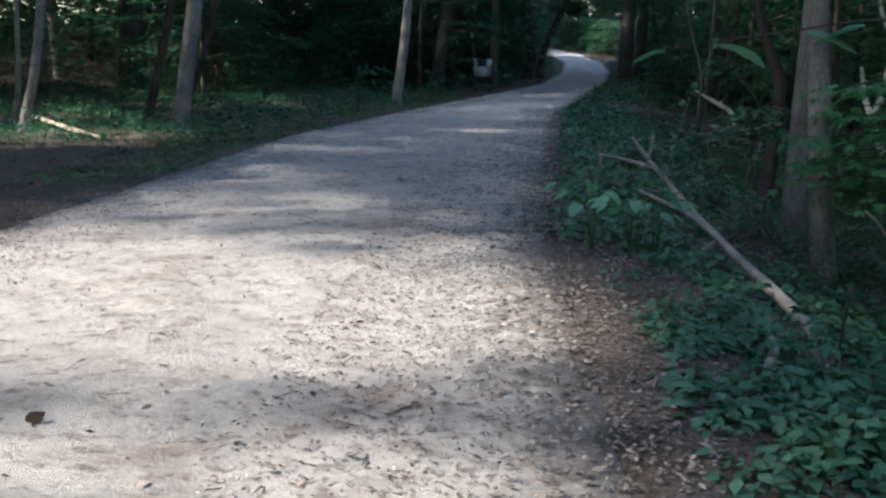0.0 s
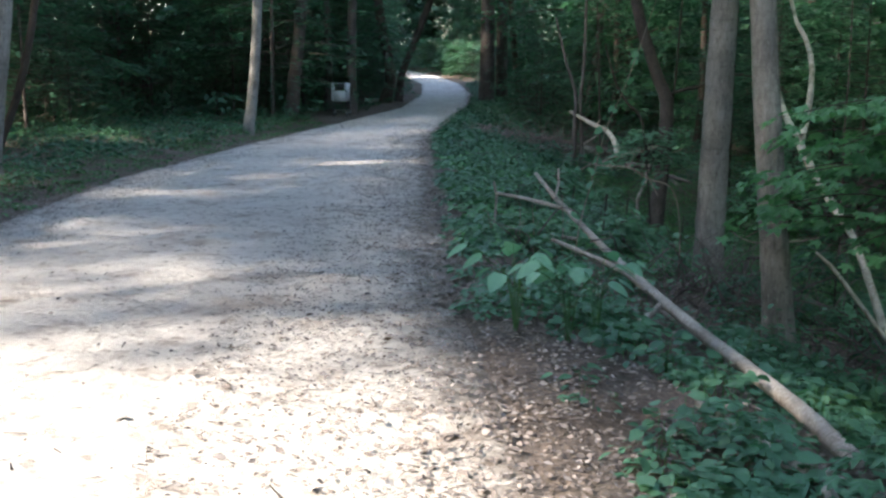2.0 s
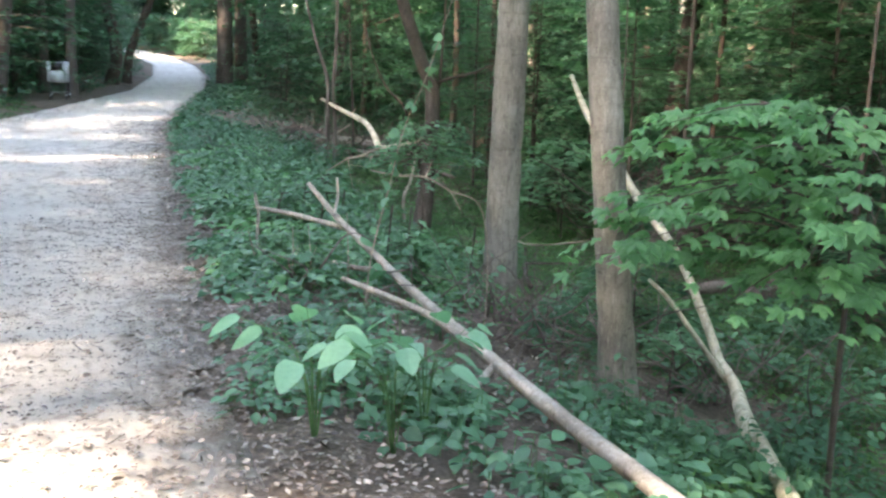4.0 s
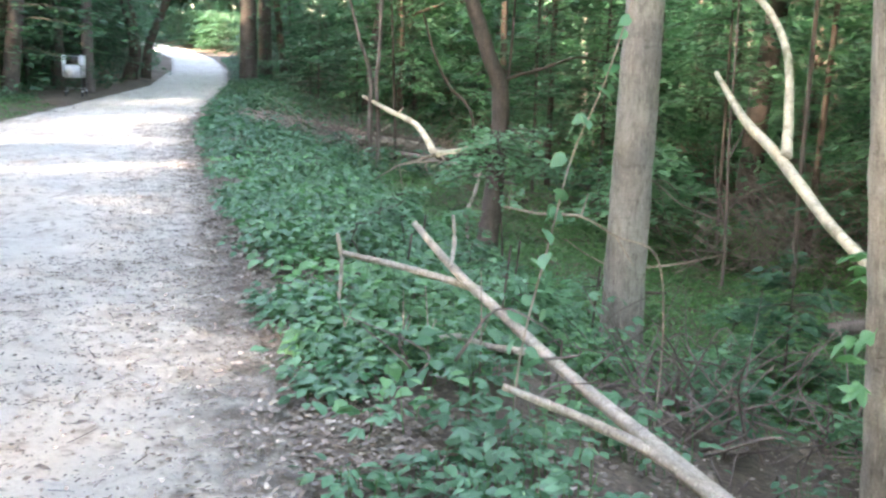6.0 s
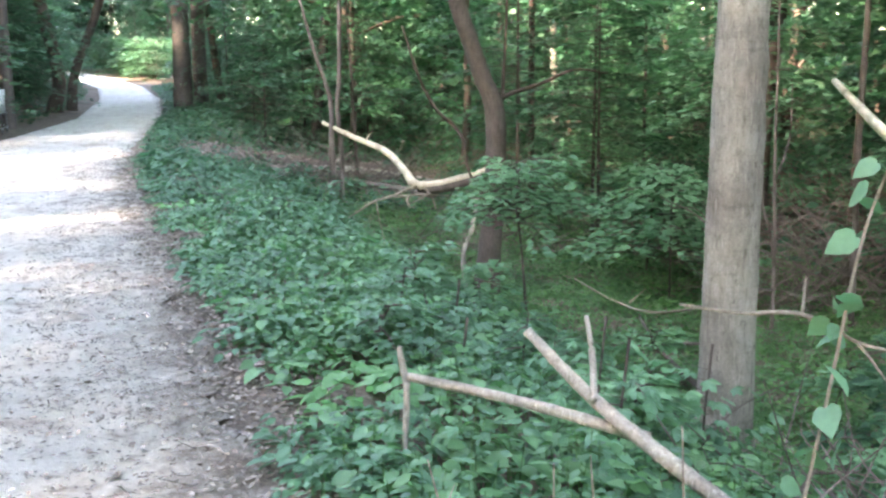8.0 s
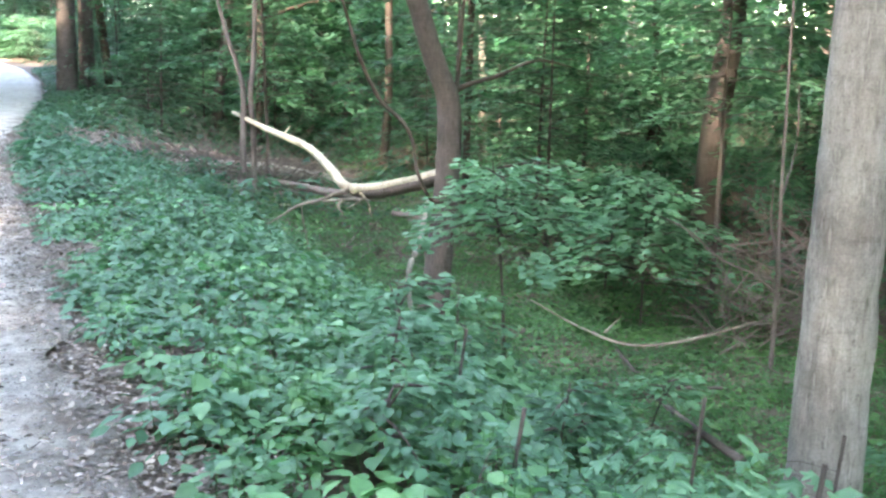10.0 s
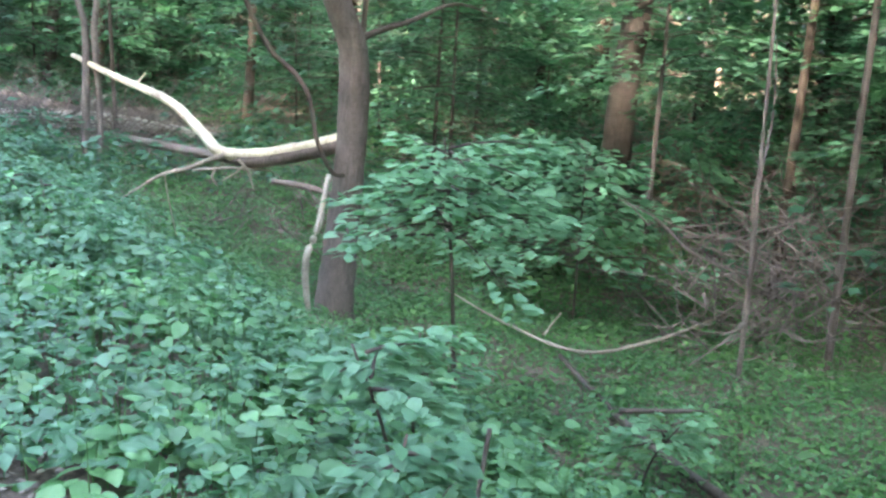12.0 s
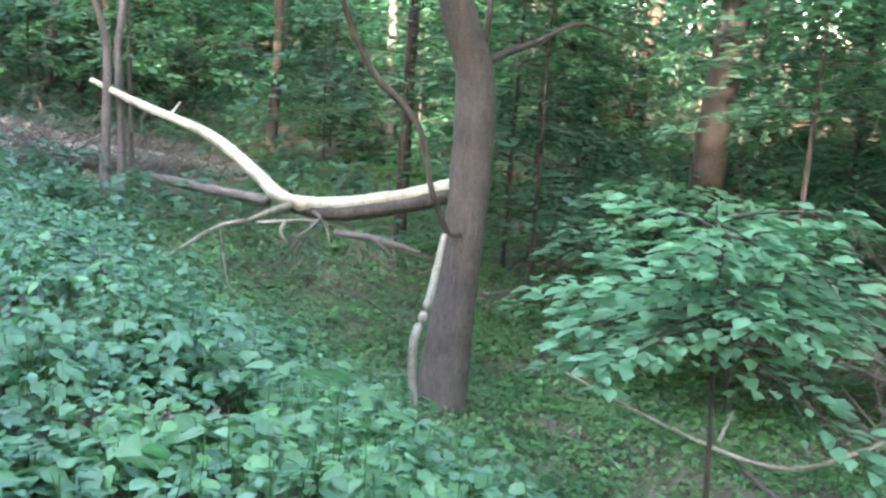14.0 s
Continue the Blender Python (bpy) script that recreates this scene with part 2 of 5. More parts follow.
def mesh_data(name, verts, faces, material, soft=False):
    me = bpy.data.meshes.new(name)
    verts = np.asarray(verts, np.float32)
    if isinstance(faces, np.ndarray):
        k = faces.shape[1]
        me.vertices.add(len(verts))
        me.vertices.foreach_set("co", verts.ravel())
        me.loops.add(faces.size)
        me.loops.foreach_set("vertex_index", faces.astype(np.int32).ravel())
        me.polygons.add(len(faces))
        me.polygons.foreach_set("loop_start", np.arange(0, faces.size, k, dtype=np.int32))
        me.polygons.foreach_set("loop_total", np.full(len(faces), k, np.int32))
    else:
        me.from_pydata(verts.tolist(), [], faces)
    if soft:
        me.polygons.foreach_set("use_smooth", np.ones(len(me.polygons), bool))
    me.materials.append(material)
    me.update(calc_edges=True)
    return me


def mesh_thing(name, shape, material, label, category, group="", kind="", soft=False, at=None):
    ob = new(name, mesh_data(name, shape[0], shape[1], material, soft))
    if at is not None:
        ob.matrix_basis = at
    return tagged(ob, label, category, group, kind)


def part(name, shape, material, parent, label="", soft=True):
    ob = new(name, mesh_data(name, shape[0], shape[1], material, soft))
    ob.parent = parent
    return tagged(ob, label)


def base(name, x, y, z, label, category, group="", turn=0.0):
    ob = new(name)
    ob.empty_display_size = 0.2
    ob.matrix_basis = pose(x, y, z, 0, 0, turn)
    return tagged(ob, label, category, group)


def join(shapes):
    verts, faces, n = [], [], 0
    for v, f in shapes:
        verts.append(np.asarray(v, float))
        faces.append(np.asarray(f) + n)
        n += len(v)
    return np.concatenate(verts), np.concatenate(faces)


def curve_points(pts, steps):
    """A smooth line through the points (Catmull-Rom), with any number of columns."""
    p = np.asarray(pts, float)
    p = np.vstack([2 * p[0] - p[1], p, 2 * p[-1] - p[-2]])
    out = []
    for i in range(1, len(p) - 2):
        t = np.linspace(0, 1, steps, endpoint=False)[:, None]
        a, b, c, d = p[i - 1], p[i], p[i + 1], p[i + 2]
        out.append(0.5 * (2 * b + (c - a) * t + (2 * a - 5 * b + 4 * c - d) * t ** 2 + (3 * b - a - 3 * c + d) * t ** 3))
    return np.vstack(out + [p[-2:-1]])


def tube(pts, sides=8, steps=6, rough=0.06, seed=0, lobes=0.0):
    """A tapering round limb through rows of x, y, z, radius, closed at both ends."""
    q = curve_points(pts, steps)
    c, r = q[:, :3], np.maximum(q[:, 3], 0.0015)
    n = len(c)
    way = np.gradient(c, axis=0)
    way /= np.linalg.norm(way, axis=1)[:, None] + 1e-9
    ref = np.where(np.abs(way[:, 2:3]) > 0.9, [[1.0, 0, 0]], [[0, 0, 1.0]])
    u = np.cross(way, ref)
    u /= np.linalg.norm(u, axis=1)[:, None] + 1e-9
    v = np.cross(way, u)
    a = np.linspace(0, 2 * np.pi, sides, endpoint=False)
    g = np.random.default_rng(seed)
    wob = 1 + rough * g.normal(size=(n, sides)) * 0.5 + rough * np.sin(3 * a + g.uniform(0, 6)) [None, :] * np.sin(np.linspace(0, 5, n))[:, None]
    wob = wob + lobes * np.cos(2 * a + 0.4)[None, :] * np.linspace(1, 0.35, n)[:, None]
    rr = r[:, None] * wob
    ring = c[:, None, :] + rr[..., None] * (np.cos(a)[None, :, None] * u[:, None, :] + np.sin(a)[None, :, None] * v[:, None, :])
    verts = np.vstack([ring.reshape(-1, 3), c[:1], c[-1:]])
    i, j = np.meshgrid(np.arange(n - 1), np.arange(sides), indexing="ij")
    k = (j + 1) % sides
    quads = np.stack([i * sides + j, i * sides + k, (i + 1) * sides + k, (i + 1) * sides + j], -1).reshape(-1, 4)
    j = np.arange(sides)
    k = (j + 1) % sides
    lo, hi = n * sides, n * sides + 1
    low = np.stack([k, j, np.full(sides, lo), np.full(sides, lo)], -1)
    top = np.stack([(n - 1) * sides + j, (n - 1) * sides + k, np.full(sides, hi), np.full(sides, hi)], -1)
    tris = np.vstack([quads[:, [0, 1, 2]], quads[:, [0, 2, 3]], low[:, :3], top[:, :3]])
    return verts, tris


OVATE = (np.array([(0, 0, 0), (0.18, 0.17, 0.03), (0.42, 0.31, 0.06), (0.75, 0.20, 0.02), (1, 0, -0.08), (0.75, -0.20, 0.02), (0.42, -0.31, 0.06), (0.18, -0.17, 0.03), (0.45, 0, 0)]),
         np.array([(0, 8, 1), (1, 8, 2), (2, 8, 3), (3, 8, 4), (4, 8, 5), (5, 8, 6), (6, 8, 7), (7, 8, 0)])[:, ::-1])
HEART = (np.array([(0, 0, 0), (-0.06, 0.16, 0.02), (0.1, 0.33, 0.05), (0.4, 0.40, 0.07), (0.7, 0.24, 0.02), (1, 0, -0.1), (0.7, -0.24, 0.02), (0.4, -0.40, 0.07), (0.1, -0.33, 0.05), (-0.06, -0.16, 0.02), (0.4, 0, 0)]),
         np.array([(i, 10, (i + 1) % 10) for i in range(10)])[:, ::-1])
def round_heart(k=9):
    """A large pointed oval blade with a rounded foot, a crease along the midrib and a drooping tip."""
    rim = []
    for side in (1, -1):
        for i in range(k):
            t = i / k if side > 0 else 1 - i / k
            w = 0.34 * max(0.0, math.sin(math.pi * t ** 0.72)) ** 0.75
            rim.append((t - 0.05 * (t < 0.15) * (t > 0), side * w, 0.2 * w - 0.16 * t * t))
    n = len(rim)
    return np.array([(0.42, 0.0, -0.03)] + rim), np.array([(0, 1 + (i + 1) % n, 1 + i) for i in range(n)])


BIG_HEART = round_heart()
DIAMOND = (np.array([(0, 0, 0), (0.42, 0.26, 0.05), (1, 0, -0.04), (0.42, -0.26, 0.05)]), np.array([(0, 2, 1), (0, 3, 2)]))


def maple_shape():
    rim = []
    for k in range(-2, 3):
        a, r = k * 0.95, (1.0, 0.88, 0.55)[abs(k)]
        rim += [(a - 0.30, r * 0.72), (a - 0.14, r * 0.84), (a, r), (a + 0.14, r * 0.84), (a + 0.30, r * 0.72), (a + 0.475, 0.50)]
    rim = rim[:-1]
    v = [(0, 0, 0)] + [(0.05 + 0.62 * r * math.cos(a) + 0.1, 0.62 * r * math.sin(a), 0.05 * math.sin(a * 5) - 0.12 * r * r) for a, r in rim]
    n = len(rim)
    return np.array(v), np.array([(0, 1 + i, 1 + (i + 1) % n) for i in range(n)])


MAPLE = maple_shape()


def leaves(pos, axis, normal, size, shape):
    """Many leaves in one mesh: stalk ends, the way each leaf points, its face and its length."""
    tv, tf = shape
    axis = axis / (np.linalg.norm(axis, axis=1)[:, None] + 1e-9)
    side = np.cross(normal, axis)
    side /= np.linalg.norm(side, axis=1)[:, None] + 1e-9
    up = np.cross(axis, side)
    v = pos[:, None, :] + size[:, None, None] * (tv[None, :, 0:1] * axis[:, None, :] + tv[None, :, 1:2] * side[:, None, :] + tv[None, :, 2:3] * up[:, None, :])
    f = tf[None] + (np.arange(len(pos)) * len(tv))[:, None, None]
    return v.reshape(-1, 3), f.reshape(-1, 3)


def blades(a, b, width):
    """Thin three-sided stalks from points a to points b, all in one mesh."""
    n = len(a)
    off = np.array([(1, 0, 0), (-0.5, 0.87, 0), (-0.5, -0.87, 0)]) * width
    v = np.concatenate([a[:, None] + off[None], b[:, None] + off[None] * 0.5], 1)
    f = np.array([(0, 1, 4), (0, 4, 3), (1, 2, 5), (1, 5, 4), (2, 0, 3), (2, 3, 5)])
    return v.reshape(-1, 3), (f[None] + (np.arange(n) * 6)[:, None, None]).reshape(-1, 3)


def tilted(n, g, lean):
    v = g.normal(size=(n, 3)) * lean
    v[:, 2] = 1
    return v / np.linalg.norm(v, axis=1)[:, None]


def herbs(x, y, g, tall, size, each=6, shape=OVATE, spread=0.13):
    """Leafy plants standing on the ground at x, y: whorls of leaves on thin stalks. Returns leaves and stalks."""
    n = len(x)
    z = ground_z(x, y)
    h = tall * g.uniform(0.4, 1.1, n) * (0.95 + 0.45 * waves(x, y, 1.3, 61))
    mid, half, _ = path_at(y)
    h = np.maximum(h * (0.4 + 0.6 * smooth(0.0, 1.1, np.abs(x - mid) - half)), 0.04)
    foot = np.stack([x, y, z - 0.02], -1)
    a = g.uniform(0, 6.28, (n, 1)) + np.arange(each)[None] * (6.28 / each * 1.7) + g.normal(0, 0.4, (n, each))
    lev = g.uniform(0.45, 1.0, (n, each))
    r = spread * g.uniform(0.15, 1.0, (n, each))
    lean = g.normal(0, 0.12, (n, 2))
    p = np.stack([x[:, None] + lean[:, :1] * lev * h[:, None] + np.cos(a) * r, y[:, None] + lean[:, 1:] * lev * h[:, None] + np.sin(a) * r, z[:, None] + h[:, None] * lev], -1)
    axis = np.stack([np.cos(a), np.sin(a), g.uniform(-0.55, 0.15, a.shape)], -1)
    m = n * each
    sz = size * np.repeat(np.clip(1 + 0.35 * waves(x, y, 0.9, 62) + g.normal(0, 0.15, n), 0.55, 1.6), each) * g.uniform(0.65, 1.25, m)
    lv = leaves(p.reshape(-1, 3), axis.reshape(-1, 3), tilted(m, g, 0.3), sz, shape)
    top = np.stack([x + lean[:, 0] * h, y + lean[:, 1] * h, z + h], -1)
    return lv, blades(foot, top, 0.003)


# ---- ground and path ----


def grid(xs, ys, height):
    gx, gy = np.meshgrid(xs, ys)
    v = np.stack([gx, gy, height(gx, gy)], -1).reshape(-1, 3)
    nx, ny = len(xs), len(ys)
    i, j = np.meshgrid(np.arange(ny - 1), np.arange(nx - 1), indexing="ij")
    a = i * nx + j
    return v, np.stack([a, a + 1, a + nx + 1, a + nx], -1).reshape(-1, 4)


def far_steps(lo, hi, fine_lo, fine_hi, step):
    inner = np.arange(fine_lo, fine_hi, step)
    low = fine_lo - np.geomspace(step, fine_lo - lo, 26)[::-1]
    high = fine_hi + np.geomspace(step, hi - fine_hi, 26)
    return np.concatenate([low, inner, high])


gx, gy = far_steps(-900, 900, -12, 18, 0.22), far_steps(-900, 1500, -2, 48, 0.22)
mesh_thing("ground", grid(gx, gy, ground_z), M_SOIL, "dark forest soil with humus and moss", "ground", kind="structure", soft=True)


def path_height(x, y):
    c, h, z = path_at(y)
    e = (np.abs(x - c) / h)
    scuff = 0.013 * waves(x, y, 0.5, 11) + 0.012 * waves(x, y, 0.22, 12) + 0.009 * waves(x, y, 0.12, 13) + 0.02 * waves(x, y, 1.7, 14)
    return z + 0.035 * (1 - e ** 2) - 0.05 * smooth(0.93, 1.03, e) + scuff * (1 - smooth(0.85, 1.0, e))


def path_strip(y0, y1, dy, nx):
    ys = np.arange(y0, y1 + dy * 0.5, dy)
    s = np.linspace(-1, 1, nx)
    c, h, _ = path_at(ys)
    edge = 1 + 0.07 * waves(ys, ys * 0.3, 1.6, 21) + 0.07 * waves(ys, ys, 0.5, 22)
    edge2 = 1 + 0.07 * waves(ys, ys * 0.3, 1.9, 23) + 0.05 * waves(ys, ys, 0.4, 24)
    w = np.where(s[None] > 0, edge[:, None], edge2[:, None]) * h[:, None] * s[None]
    x = c[:, None] + w
    y = np.repeat(ys[:, None], nx, 1)
    v = np.stack([x, y, path_height(x, y)], -1).reshape(-1, 3)
    i, j = np.meshgrid(np.arange(len(ys) - 1), np.arange(nx - 1), indexing="ij")
    a = i * nx + j
    return v, np.stack([a, a + 1, a + nx + 1, a + nx], -1).reshape(-1, 4)


sections = [path_strip(-30, 2, 0.25, 41), path_strip(2, 20, 0.05, 111), path_strip(20, 140, 0.25, 41)]
road = join(sections)
path_thing = mesh_thing("path", road, M_PATH, "wide pale trodden path of sand and clay through the woods", "path", kind="structure", soft=True)
c, h, _ = path_at(road[0][:, 1])
edge_share = path_thing.data.attributes.new("edge", "FLOAT", "POINT")
edge_share.data.foreach_set("value", np.abs(road[0][:, 0] - c) / h + 0.06 * (road[0][:, 0] > c))


def around_path(n, g, y0, y1, spread_low, spread_high, side, power=1.0):
    """Places beside the path: side 1 is its right edge, -1 its left."""
    y = g.uniform(y0, y1, n)
    u = spread_low + (spread_high - spread_low) * g.uniform(0, 1, n) ** power
    c, h, _ = path_at(y)
    return c + side * (h + u), y


def flat_bits(x, y, z, g, size, lift, shape=DIAMOND):
    n = len(x)
    a = g.uniform(0, 6.28, n)
    axis = np.stack([np.cos(a), np.sin(a), g.normal(0, 0.25, n)], -1)
    return leaves(np.stack([x, y, z + lift], -1), axis, tilted(n, g, 0.35), size * g.uniform(0.5, 1.4, n), shape)


def top_z(x, y):
    c, h, _ = path_at(y)
    return np.where(np.abs(x - c) < h, np.maximum(path_height(x, y), ground_z(x, y)), ground_z(x, y))


def litter():
    g = np.random.default_rng(31)
    bits = []
    for n, y0, y1, lo, hi, side, power in ((6500, 1.5, 9.5, -0.5, 1.6, 1, 1.0), (7000, 8, 26, -0.3, 0.45, 1, 1.0), (1500, 2, 24, -1.1, 0.0, 1, 0.6), (9000, 8, 22, 0.0, 4.0, 1, 1.0), (12000, 7, 24, -0.2, 6, -1, 1.3),
                                    (6000, 8, 40, 0.5, 14, 1, 1.0), (2500, 26, 60, -0.1, 8, -1, 1.3)):
        x, y = around_path(n, g, y0, y1, lo, hi, side, power)
        bits.append(flat_bits(x, y, top_z(x, y), g, 0.035, 0.012))
    x, y = g.normal(6.6, 1.5, 6000), g.normal(26.6, 1.0, 6000)
    bits.append(flat_bits(x, y, top_z(x, y), g, 0.07, 0.012))
    x, y = g.normal(8.6, 0.9, 2500), g.normal(15.9, 0.7, 2500)
    bits.append(flat_bits(x, y, top_z(x, y), g, 0.06, 0.012))
    return join(bits)


mesh_thing("leaf_litter", litter(), M_LITTER, "dry brown fallen leaves scattered along the path edges", "leaf litter", kind="stuff")


def crumbs():
    g = np.random.default_rng(33)
    n = 900
    y = 2 + 26 * g.uniform(0, 1, n) ** 1.4
    c, h, _ = path_at(y)
    x = c + h * np.clip(g.normal(0.25, 0.55, n), -0.95, 0.97)
    return flat_bits(x, y, top_z(x, y), g, 0.036, 0.004)


def path_flakes():
    """Curled leaf scraps strewn over the path, thickest towards its right edge."""
    g = np.random.default_rng(38)
    n = 1700
    y = 3 + 27 * g.uniform(0, 1, n) ** 1.1
    c, h, _ = path_at(y)
    u = 1 - np.abs(g.normal(0, 0.4, n))
    x = c + h * np.clip(u, -0.95, 1.05)
    keep = waves(x, y, 1.1, 39) > -0.35
    x, y = x[keep], y[keep]
    return flat_bits(x, y, top_z(x, y), g, 0.042, 0.006, OVATE)


def path_twigs():
    g = np.random.default_rng(34)
    n = 900
    y = 2 + 22 * g.uniform(0, 1, n) ** 1.2
    c, h, _ = path_at(y)
    x = c + h * np.clip(g.normal(0.45, 0.5, n), -0.95, 1.1)
    a, ln = g.uniform(0, 6.28, n), g.uniform(0.04, 0.16, n)
    p = np.stack([x, y, top_z(x, y) + 0.006], -1)
    q = p + np.stack([np.cos(a) * ln, np.sin(a) * ln, 0.004 + 0 * a], -1)
    return blades(p, q, 0.0055)


def mulch():
    """Fine brown chips that thicken towards the path's edges."""
    g = np.random.default_rng(35)
    bits = []
    for n, y0, y1, side, reach in ((17000, 1.5, 13, 1, 1.7), (16000, 12, 26, 1, 1.3), (20000, 5, 30, -1, 1.3)):
        y = g.uniform(y0, y1, n)
        c, h, _ = path_at(y)
        u = 0.25 - reach * g.uniform(0, 1, n) ** 1.5 + g.normal(0, 0.08, n)
        keep = waves(c + u, y, 0.8, 36) > -0.25 - 1.3 * g.uniform(0, 1, n)
        u, y, c, h = u[keep], y[keep], c[keep], h[keep]
        x = c + side * (h + u)
        bits.append(flat_bits(x, y, top_z(x, y), g, 0.026, 0.006))
    return join(bits)


mesh_thing("mulch", mulch(), M_LITTER, "fine brown leaf mulch thickening along the path edges", "leaf litter", kind="stuff")
mesh_thing("leaf_crumbs", crumbs(), M_LITTER, "small dark leaf crumbs trodden into the path", "leaf litter", kind="stuff")
mesh_thing("leaf_scraps", path_flakes(), M_LITTER, "curled brown leaf scraps strewn over the path", "leaf litter", kind="stuff")
mesh_thing("twigs", path_twigs(), M_BARK_DARK, "short broken twigs lying on the path", "twigs", kind="stuff")

# ---- trees ----
# sunny spots on the path, where the crowns leave gaps: middle x, y and half sizes
SPOTS = [(-1.2, 5.7, 2.5, 1.2), (-1.0, 3.0, 2.3, 0.45), (-2.6, 6.8, 1.4, 0.34), (-0.1, 6.2, 1.2, 0.5), (-1.8, 5.75, 1.0, 0.28), (-1.6, 5.1, 1.6, 0.34), (0.2, 5.3, 1.0, 0.5), (-2.4, 10.7, 1.0, 0.3),
         (-1.5, 14.4, 1.3, 0.5), (0.25, 7.25, 0.5, 0.28), (-1.0, 3.2, 1.6, 0.34), (-1.2, 4.5, 2.3, 0.5), (0.65, 4.8, 0.5, 0.5), (1.2, 5.7, 0.5, 0.35),
         (0.6, 18.6, 1.6, 0.3), (9.5, 67, 7.0, 9.0), (-8.0, 15.5, 4.6, 2.4), (-9.5, 20.5, 4.0, 1.8), (-5.2, 24.5, 2.6, 1.4), (-4.6, 12.2, 1.2, 0.5),
         (2.05, 6.35, 0.4, 0.6), (2.35, 6.85, 0.55, 0.4), (3.6, 6.95, 0.4, 0.3),  (4.7, 9.3, 0.5, 0.4), (1.5, 7.4, 0.4, 0.25), (25, 32, 6.5, 8.0), (15.8, 16.5, 2.0, 1.6), (-5.4, 10.4, 1.5, 0.5), (-6.6, 13.2, 1.6, 0.6)]


def in_sun(x, y):
    hit = np.zeros(len(x), bool)
    for cx, cy, rx, ry in SPOTS:
        wob = 0.35 * waves(x, y, 0.5, 41)
        hit |= ((x - cx) / rx) ** 2 + ((y - cy) / ry) ** 2 < 1 + wob
    return hit


SLOPE = np.array([SUN_TO.x / SUN_TO.z, SUN_TO.y / SUN_TO.z])


def crown(x, y, top, reach, count, g, low=5.2, leaf=0.52):
    """A crown of many leaf clumps about limbs, in the tree's own space; leaves are thinned along the path's gap in the roof."""
    k = 60
    a, r = g.uniform(0, 6.28, k), reach * np.sqrt(g.uniform(0.02, 1, k))
    cz = low + 0.6 + (top - low - 0.6) * (1 - (r / reach) ** 2 * 0.7) * g.uniform(0.15, 1, k)
    mid = np.stack([np.cos(a) * r, np.sin(a) * r, cz], -1)
    pick = g.integers(0, k, count)
    p = mid[pick] + g.normal(size=(count, 3)) * np.array([0.75, 0.75, 0.35])
    gz = 0.0
    sx, sy = p[:, 0] + x - SLOPE[0] * (p[:, 2] - gz), p[:, 1] + y - SLOPE[1] * (p[:, 2] - gz)
    keep = ~in_sun(sx, sy) & (p[:, 2] > low)
    c, h, _ = path_at(sy)
    keep &= ~((np.abs(sx - c) < h) & (sy > 1.5) & (g.uniform(size=count) < np.where(sy < 4.1, 0.45, np.where(sy < 27, 0.76, 0.3))))
    c, h, _ = path_at(p[:, 1] + y)
    over = np.abs(p[:, 0] + x - c) < 4.8
    far_side = sx - c - h > 6.5
    keep &= ~(over & (g.uniform(size=count) < np.where(p[:, 1] + y > 27, 0.7, np.where(far_side, 0.72, 0.9))))
    p = p[keep]
    n = len(p)
    ax = g.normal(size=(n, 3))
    ax[:, 2] *= 0.3
    return leaves(p, ax, tilted(n, g, 0.5), leaf * g.uniform(0.7, 1.3, n), DIAMOND), mid


def tree(x, y, pts, label, bark, reach=3.6, top=11.0, count=900, seed=0, sides=14, lobes=0.0, name="tree", rough=0.05, group="", low=5.2, leaf=0.52, foliage=None):
    """A tree at x, y. pts: rows of x, y, z, radius of the trunk in the world, from the foot up; it is carried on into the crown."""
    g = np.random.default_rng(seed + 100)
    z = float(ground_z(x, y))
    ob = base(name, x, y, z, label, "tree", group)
    loc = [(px - x, py - y, pz - z, pr) for px, py, pz, pr in pts]
    bx, by, bz, br = loc[0]
    loc = [(bx, by, bz - 0.35, br * 1.5), (bx, by, bz - 0.02, br * 1.28)] + [(bx + (loc[1][0] - bx) * 0.15, by, bz + 0.22, br * 1.06)] + loc[1:]
    lx, ly, lz, lr = loc[-1]
    if lz < top - 2:
        px, py, pz, _ = loc[-2]
        k = 0.45 / max(0.3, lz - pz)
        loc += [(lx + (lx - px) * k * 3, ly + (ly - py) * k * 3, lz + 2.2, lr * 0.85), (lx + (lx - px) * k * 4, ly + (ly - py) * k * 4, top - 0.8, lr * 0.35)]
    part("trunk", tube(loc, sides, 9, rough, seed, lobes), bark, ob)
    lv, mid = crown(x, y, top - z, reach, count, g, low, leaf)
    for m in mid[:7]:
        foot = np.array(loc[-2][:3]) * 0.6 + np.array(loc[-1][:3]) * 0.4
        foot[2] = min(foot[2], m[2] - 0.3)
        bend = (foot + m) / 2 + np.array([0, 0, 0.3])
        part("limb", tube([(*foot, 0.05), (*bend, 0.035), (*m, 0.012)], 6, 4, 0.05, seed), bark, ob)
    part("crown", lv, foliage or M_CANOPY, ob, soft=False)
    return ob


